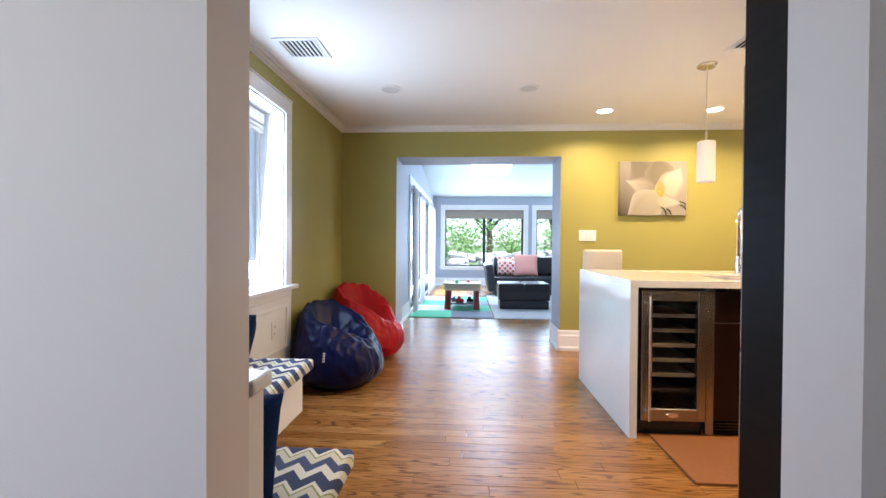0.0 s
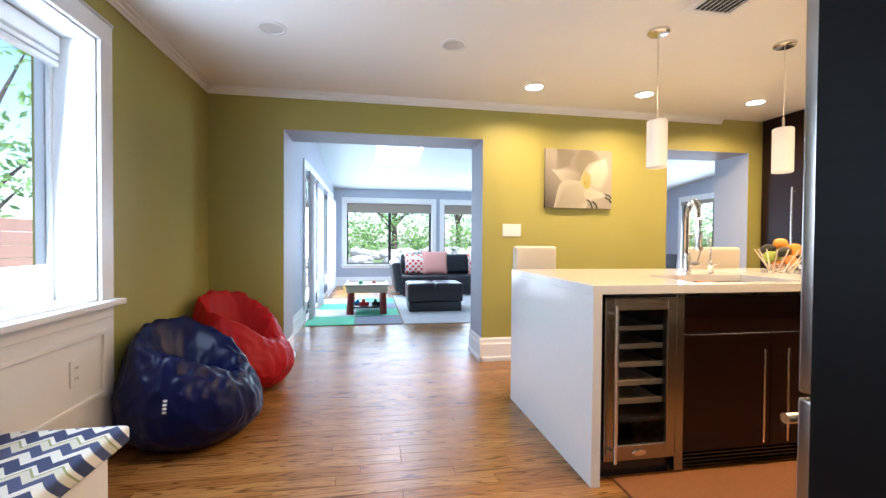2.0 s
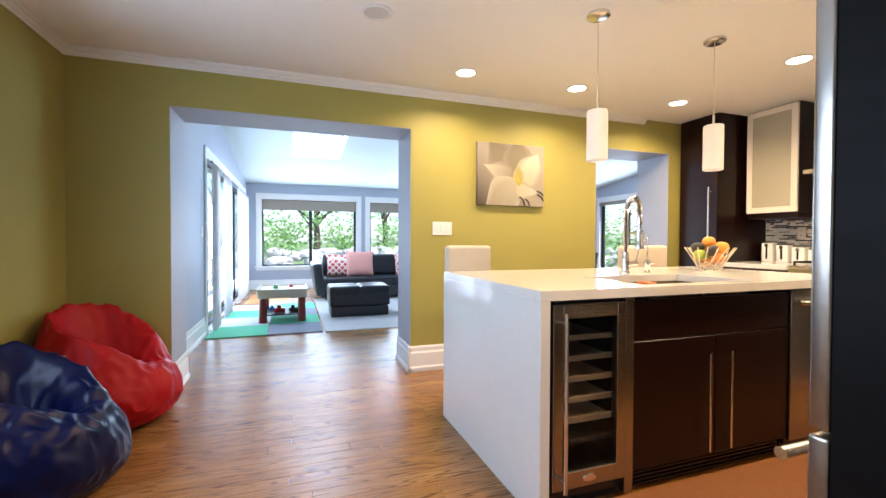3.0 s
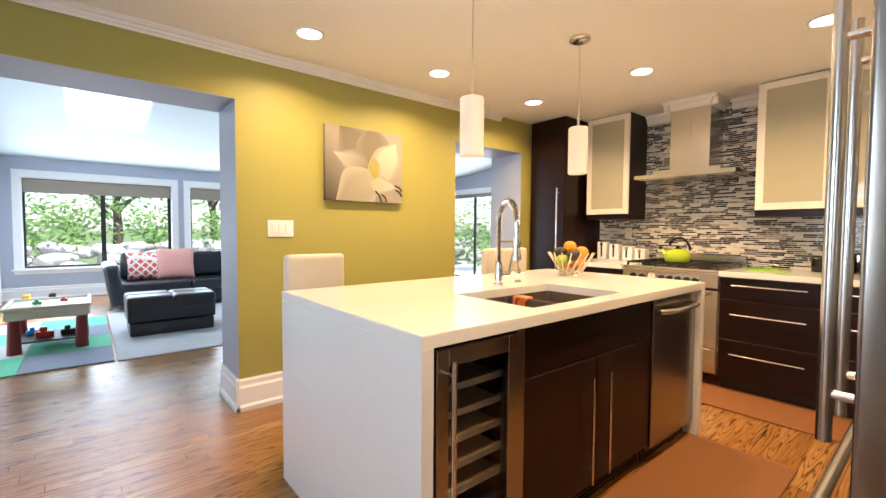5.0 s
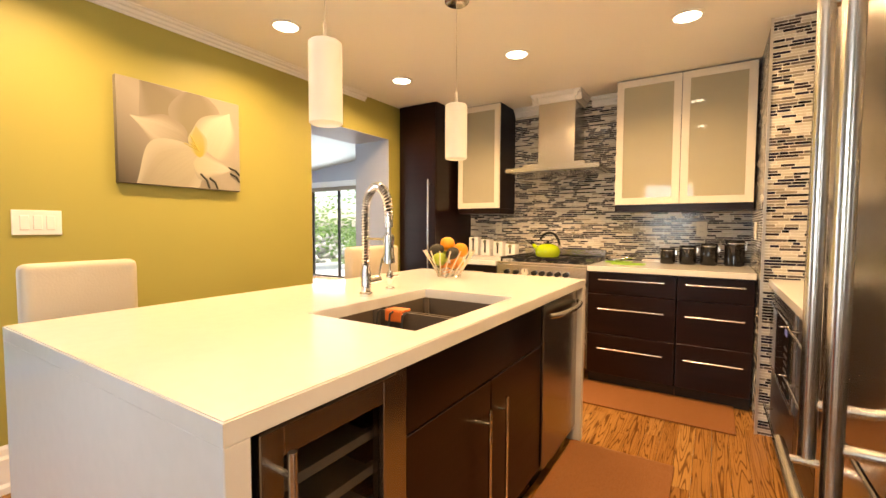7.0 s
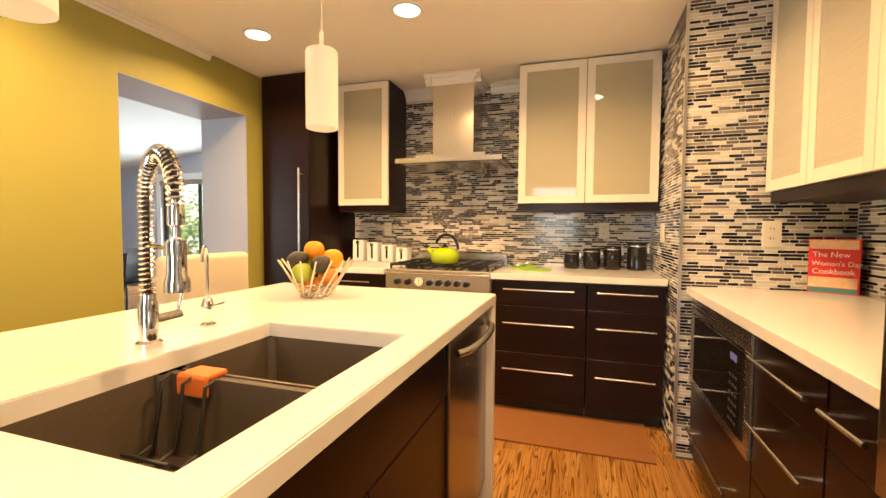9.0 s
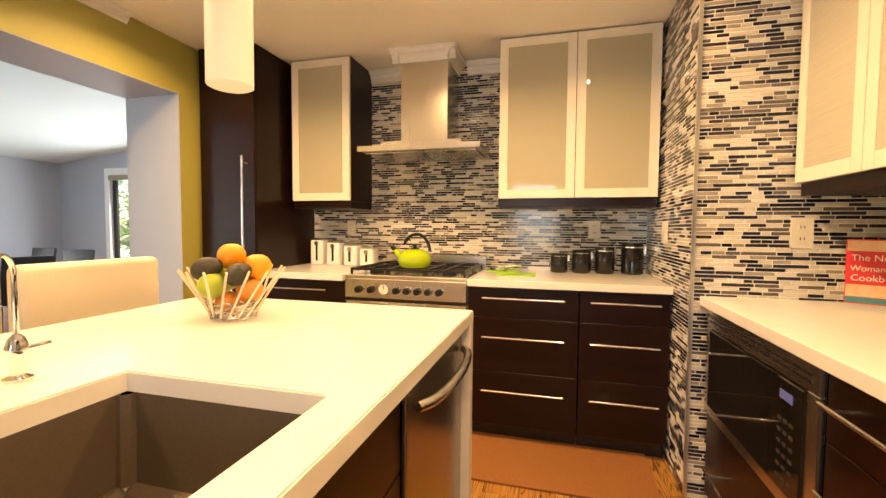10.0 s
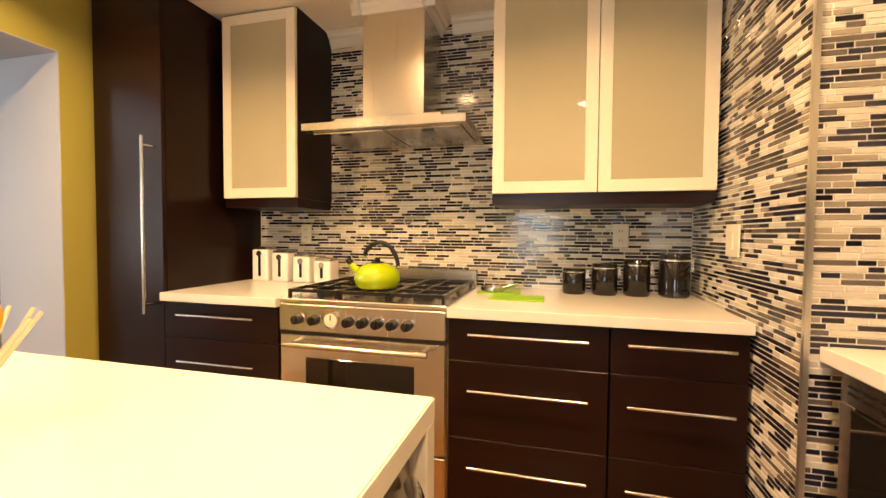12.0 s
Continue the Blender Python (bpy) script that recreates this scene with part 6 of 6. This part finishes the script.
MINT = material("mint_foam", (0.16, 0.62, 0.36), 0.8, var=0.06, scale=(30, 30, 30), bump=0.2, bump_scale=200)
GREYF = material("grey_foam", (0.26, 0.28, 0.34), 0.8, var=0.06, scale=(30, 30, 30), bump=0.2, bump_scale=200)
WHITEF = material("white_foam", (0.62, 0.63, 0.62), 0.8, var=0.06, scale=(30, 30, 30), bump=0.2, bump_scale=200)
PAL = {"m": MINT, "g": GREYF, "w": WHITEF}
for j, row in enumerate(("mg", "wm", "mg", "wm")):
    for i, c in enumerate(row):
        x0, y0 = 0.045 + i * 0.64, 8.21 + j * 0.64
        lab = {"m": "mint green", "g": "grey", "w": "white"}[c] + " interlocking foam play mat tile"
        single("foam_tile", boxes((x0, x0 + 0.637, y0, y0 + 0.637, 0.001, 0.013), bevel=0.003), PAL[c], lab, "play mat", "foam tiles")
RUG = material("pale_grey_rug", (0.58, 0.57, 0.57), 0.95, var=0.35, scale=(8, 60, 8), bump=0.6, bump_scale=180)
single("area_rug", boxes((1.345, 4.6, 8.18, 11.2, 0.001, 0.013), bevel=0.004), RUG, "pale grey woven rug under the ottoman", "rug")


# dining set at the far end
BLK = material("black_chair_leather", (0.02, 0.018, 0.02), 0.4, var=0.2, scale=(8, 8, 8))
def dining_chair(x, y, rz):
    ob = thing("dining_chair", 0, 0, 0, "black leather dining chair with slim metal legs", "chair", "dining chairs")
    bm = boxes((-0.21, 0.21, -0.22, 0.20, 0.43, 0.475), bevel=0.012, seg=2)
    part("seat", bm, BLK, ob, smooth=True)
    bm = boxes((-0.21, 0.21, 0.185, 0.22, 0.44, 0.90), bevel=0.012, seg=2)
    bmesh.ops.transform(bm, matrix=Matrix.Translation((0, 0.2, 0.44)) @ Matrix.Rotation(radians(-8), 4, "X") @ Matrix.Translation((0, -0.2, -0.44)), verts=bm.verts)
    part("backrest", bm, BLK, ob, smooth=True)
    for lx in (-0.185, 0.185):
        for ly in (-0.19, 0.19):
            part("leg", rods(((lx * 1.05, ly * 1.05, 0), (lx, ly, 0.44), 0.012)), BLACK, ob)
    ob.matrix_basis = pose(x, y, 0, 0, 0, rz)
    return ob


dining_chair(6.35, 9.92, -80)
c0 = dining_chair(5.5, 9.25, 175)
copy_thing(c0, pose(6.45, 10.75, 0, 0, 0, -90))
dt = thing("dining_table", 5.5, 10.2, 0, "white-topped dining table on a dark base", "table")
part("tabletop", boxes((4.55, 6.05, 9.72, 10.75, 0.715, 0.75), bevel=0.004), WHITE, dt)
part("base", boxes((5.0, 5.6, 10.05, 10.4, 0, 0.60), (4.8, 5.8, 9.9, 10.6, 0.60, 0.714)), BLACK, dt)
for x, y in ((1.1, 10.6), (0.75, 9.6), (5.6, 10.4)):
    ob = thing("recessed_light", x, y, sun_z(y), "small unlit recessed light in the sloping ceiling", "ceiling light", "sunroom recessed lights")
    bm = bmesh.new()
    lathe(bm, [(0.0, -0.006), (0.05, -0.006), (0.055, 0.012)], x, y, sun_z(y), 20)
    part("trim_ring", bm, WHITE, ob)


# ---- outdoors ----
GRASS = material("lawn_and_ground", (0.12, 0.16, 0.05), 0.9, var=0.4, scale=(0.8, 0.8, 0.8), bump=0.4, bump_scale=20)
PAVE = material("pale_patio_stone", (0.68, 0.66, 0.62), 0.8, var=0.15, scale=(2, 2, 2), bump=0.2, bump_scale=30)
setting("ground", boxes((-300, 300, -300, 300, -0.5, -0.30)), GRASS, "green ground reaching to the horizon", "ground")
setting("pavement", boxes((-4.5, -0.85, 0, 19, -0.30, -0.12), (-0.85, 13, 13.6, 15.8, -0.30, -0.12), (8.9, 13, 4, 13.6, -0.30, -0.12)), PAVE, "pale stone patio round the house", "pavement")
ROCK = random_colors("garden_rocks", [(0.0, (0.40, 0.39, 0.36)), (0.35, (0.50, 0.49, 0.46)), (0.7, (0.32, 0.31, 0.29))], 0.9, True)
bm = bmesh.new()
rng = random.Random(5)
for i in range(330):
    rx, rz = rng.uniform(-5, 14), rng.uniform(-0.2, 0.8)
    s = rng.uniform(0.10, 0.30)
    r = bmesh.ops.create_icosphere(bm, subdivisions=2, radius=s, matrix=Matrix.Translation((rx, 16.2 + rng.uniform(-0.15, 0.15) + rz * 0.4, rz)) @ Matrix.Diagonal((1.4, 0.8, 0.75, 1)))
    for v in r["verts"]:
        v.co += Vector((noise.noise(v.co * 3), noise.noise(v.co * 3 + Vector((9, 0, 0))), noise.noise(v.co * 3 + Vector((0, 9, 0))))) * 0.09
tagged(new("rock_wall", as_mesh("rock_wall", bm, ROCK)), "low natural stone garden wall behind the windows", "wall", kind="stuff")
LEAF = random_colors("summer_leaves", [(0.0, (0.10, 0.19, 0.05)), (0.3, (0.15, 0.27, 0.07)), (0.65, (0.20, 0.33, 0.09)), (0.85, (0.08, 0.15, 0.04))], 0.6, True)
let_light_through(LEAF, 0.45, (0.34, 0.50, 0.16))
BARK = material("tree_bark", (0.10, 0.075, 0.055), 0.9, var=0.4, scale=(10, 10, 3), bump=0.6, bump_scale=30)


def tree(name, x, y, h, spread, n, seed, label, trunk=True):
    rg = random.Random(seed)
    ob = thing(name, x, y, -0.3, label, "tree" if trunk else "bush", "garden trees" if trunk else "garden bushes")
    clumps = [Vector((rg.gauss(0, spread * 0.5), rg.gauss(0, spread * 0.4), h * rg.uniform(0.35, 1.0) if trunk else h * rg.uniform(0.15, 1.0))) for _ in range(16)]
    if trunk:
        bm = bmesh.new()
        tube(bm, [(x, y, -0.3), (x + 0.05, y, h * 0.3), (x - 0.05, y, h * 0.8)], 0.1, 10, [0.16, 0.12, 0.04])
        for c in clumps[:8]:
            tube(bm, [(x, y, max(0.3, c.z * 0.6)), (x + c.x * 0.6, y + c.y * 0.6, c.z * 0.85), (x + c.x, y + c.y, c.z)], 0.03, 6, [0.05, 0.03, 0.01])
        part("trunk", bm, BARK, ob, smooth=True)
    co, fa = [], []
    for k in range(n):
        c = clumps[rg.randrange(len(clumps))]
        p = Vector((x, y, 0)) + c + Vector((rg.gauss(0, 1), rg.gauss(0, 1), rg.gauss(0, 0.8))) * spread * 0.20
        a = Vector((rg.uniform(-1, 1), rg.uniform(-1, 1), rg.uniform(-0.6, 0.6))).normalized()
        b = a.orthogonal().normalized()
        s = rg.uniform(0.05, 0.11)
        i = len(co)
        co += [p - a * s, p + b * s * 0.45, p + a * s, p - b * s * 0.45]
        fa.append((i, i + 1, i + 2, i + 3))
    me = bpy.data.meshes.new("crown")
    me.from_pydata([tuple(c) for c in co], [], fa)
    me.materials.append(LEAF)
    cr = new("crown", me)
    cr.parent = ob
    cr.matrix_parent_inverse = ob.matrix_basis.inverted()
    return ob


for i, (x, y, h) in enumerate(((1.8, 19.5, 5.5), (4.6, 20.5, 6.0), (-1.6, 20.0, 5.5), (8.0, 20.0, 6.0), (11.5, 17.0, 5.0), (12.5, 12.5, 5.0), (13.0, 8.0, 5.5))):
    tree("tree", x, y, h * 0.78, 2.4, 1200, 20 + i, "leafy green garden tree behind the stone wall")
for i, (x, y, h) in enumerate(((0.2, 17.4, 2.3), (2.3, 17.3, 2.6), (4.3, 17.5, 2.4), (6.5, 17.4, 2.4), (11.4, 10.4, 1.9), (11.6, 14.2, 2.2))):
    tree("bush", x, y, h * 0.7, 1.3, 800, 50 + i, "dense green shrub above the stone wall", False)
tree("tree", -5.6, 10.8, 4.2, 0.9, 700, 71, "slim leafy green tree beyond the timber fence")
FENCEW = material("reddish_cedar_board", (0.42, 0.24, 0.17), 0.7, var=0.25, scale=(3, 3, 40), bump=0.2, bump_scale=60)
fe = thing("garden_fence", -3.4, 7.5, -0.12, "cedar fence of horizontal boards with capped post", "fence")
for k in range(9):
    part("board", boxes((-3.42, -3.38, 5.2, 9.6, -0.10 + k * 0.162, 0.055 + k * 0.162), bevel=0.004), FENCEW, fe)
for y in (5.2, 7.4, 9.6):
    part("post", boxes((-3.37, -3.27, y - 0.05, y + 0.05, -0.12, 1.38), (-3.39, -3.25, y - 0.07, y + 0.07, 1.38, 1.42)), GREYF, fe, "grey capped fence post")

# ---- pieces: mosaic tiles and floorboards ----
def brick_rows(seed, length, z0, z1, pitch, lo, hi):
    rg = random.Random(seed)
    z, k = z0, 0
    while z + pitch * 0.9 < z1:
        u = 0.0
        short = rg.random()
        while u < length - 0.004:
            w = min(rg.uniform(lo, hi) if rg.random() > 0.4 else rg.uniform(lo, lo * 2), length - u)
            if length - u - w < 0.02:
                w = length - u
            yield u, u + w, z, z + pitch
            u += w
        z += pitch


TCO, TFA = [], []


def tile_geo(o, ud, nd, u0, u1, z0, z1, g=0.0017, t=0.0022):
    """A bevelled slip of glass on a plane: five faces."""
    o, ud, nd, zd = Vector(o), Vector(ud), Vector(nd), Vector((0, 0, 1))
    b = 0.0009
    lo = [o + ud * u + zd * z for u, z in ((u0 + g, z0 + g), (u1 - g, z0 + g), (u1 - g, z1 - g), (u0 + g, z1 - g))]
    hi = [o + ud * u + zd * z + nd * t for u, z in ((u0 + g + b, z0 + g + b), (u1 - g - b, z0 + g + b), (u1 - g - b, z1 - g - b), (u0 + g + b, z1 - g - b))]
    return lo + hi, [(4, 5, 6, 7), (0, 1, 5, 4), (1, 2, 6, 5), (2, 3, 7, 6), (3, 0, 4, 7)]


def lay_tiles(seed, o, ud, nd, length, z0, z1, parent_ob=None, quota=0, zone=None):
    made = 0
    for u0, u1, a, b in brick_rows(seed, length, z0, z1, 0.0168, 0.034, 0.14):
        co, fa = tile_geo(o, ud, nd, u0, u1, a, b)
        if parent_ob and made < quota and zone(u0, a):
            me = bpy.data.meshes.new("tile")
            me.from_pydata([tuple(c) for c in co], [], fa)
            me.materials.append(TILE_ONE)
            t = new("tile", me)
            t.parent = parent_ob
            made += 1
        else:
            i = len(TCO)
            TCO.extend(tuple(c) for c in co)
            TFA.extend(tuple(i + q for q in f) for f in fa)


chase = bpy.data.objects["wall_chase"]
lay_tiles(1, (XW + 0.006, 3.440, 0), (0, 1, 0), (-1, 0, 0), 5.897 - 3.440, 0.915, H)
lay_tiles(2, (4.576, 3.440, 0), (1, 0, 0), (0, 1, 0), XW - 4.576, 0.0, H)
lay_tiles(3, (4.576, 2.716, 0), (0, 1, 0), (-1, 0, 0), 3.440 - 2.716, 0.0, H, chase, 290, lambda u, z: 0.92 < z < 2.0)
lay_tiles(4, (3.06, 2.714, 0), (1, 0, 0), (0, 1, 0), 4.576 - 3.06, 0.915, 1.40)
me = bpy.data.meshes.new("mosaic_tiles")
me.from_pydata(TCO, [], TFA)
me.materials.append(TILE)
tagged(new("mosaic_tiles", me), "narrow glass and stone mosaic tiles in white, grey, black", "tile", kind="stuff")
setting("edge_trim", boxes((4.566, 4.580, 3.436, 3.450, 0, H)), ALU, "thin aluminium corner trim on the tile", "trim")

floor = bpy.data.objects["subfloor"]
FCO, FFA, boards = [], [], 0
frng = random.Random(9)
for x_lo, x_hi, y_lo, y_hi in ((-2.0, 3.5, -1.05, 2.67), (-0.45, 5.7, 2.67, YB - 0.001), (0.0, XR, YB, YF)):
    y = y_lo
    while y < y_hi - 0.01:
        x = x_lo - frng.uniform(0, 1.0)
        y1 = min(y + 0.0825, y_hi)
        while x < x_hi:
            L = frng.uniform(0.55, 1.6)
            a, b = max(x, x_lo), min(x + L, x_hi)
            x += L
            if b - a < 0.02:
                continue
            g, c = 0.0005, 0.0012
            lo = [(a + g, y + g, -0.012), (b - g, y + g, -0.012), (b - g, y1 - g, -0.012), (a + g, y1 - g, -0.012)]
            md = [(p[0], p[1], -c) for p in lo]
            hi = [(a + g + c, y + g + c, 0), (b - g - c, y + g + c, 0), (b - g - c, y1 - g - c, 0), (a + g + c, y1 - g - c, 0)]
            co = lo + md + hi
            fa = [(8, 9, 10, 11)] + [(i, (i + 1) % 4, 4 + (i + 1) % 4, 4 + i) for i in range(4)] + [(4 + i, 4 + (i + 1) % 4, 8 + (i + 1) % 4, 8 + i) for i in range(4)]
            if boards < 290 and 3.3 < y < 6.4 and b > -0.44 and a < 5.6 and y_hi < 7:
                pm = bpy.data.meshes.new("board")
                pm.from_pydata(co, [], fa)
                pm.materials.append(OAK_ONE)
                t = new("board", pm)
                t.parent = floor
                boards += 1
            else:
                i0 = len(FCO)
                FCO.extend(co)
                FFA.extend(tuple(i0 + q for q in f) for f in fa)
        y += 0.0825
me = bpy.data.meshes.new("oak_flooring")
me.from_pydata(FCO, [], FFA)
me.materials.append(OAK)
tagged(new("oak_flooring", me), "stained oak strip flooring with bold grain", "floor", kind="stuff")
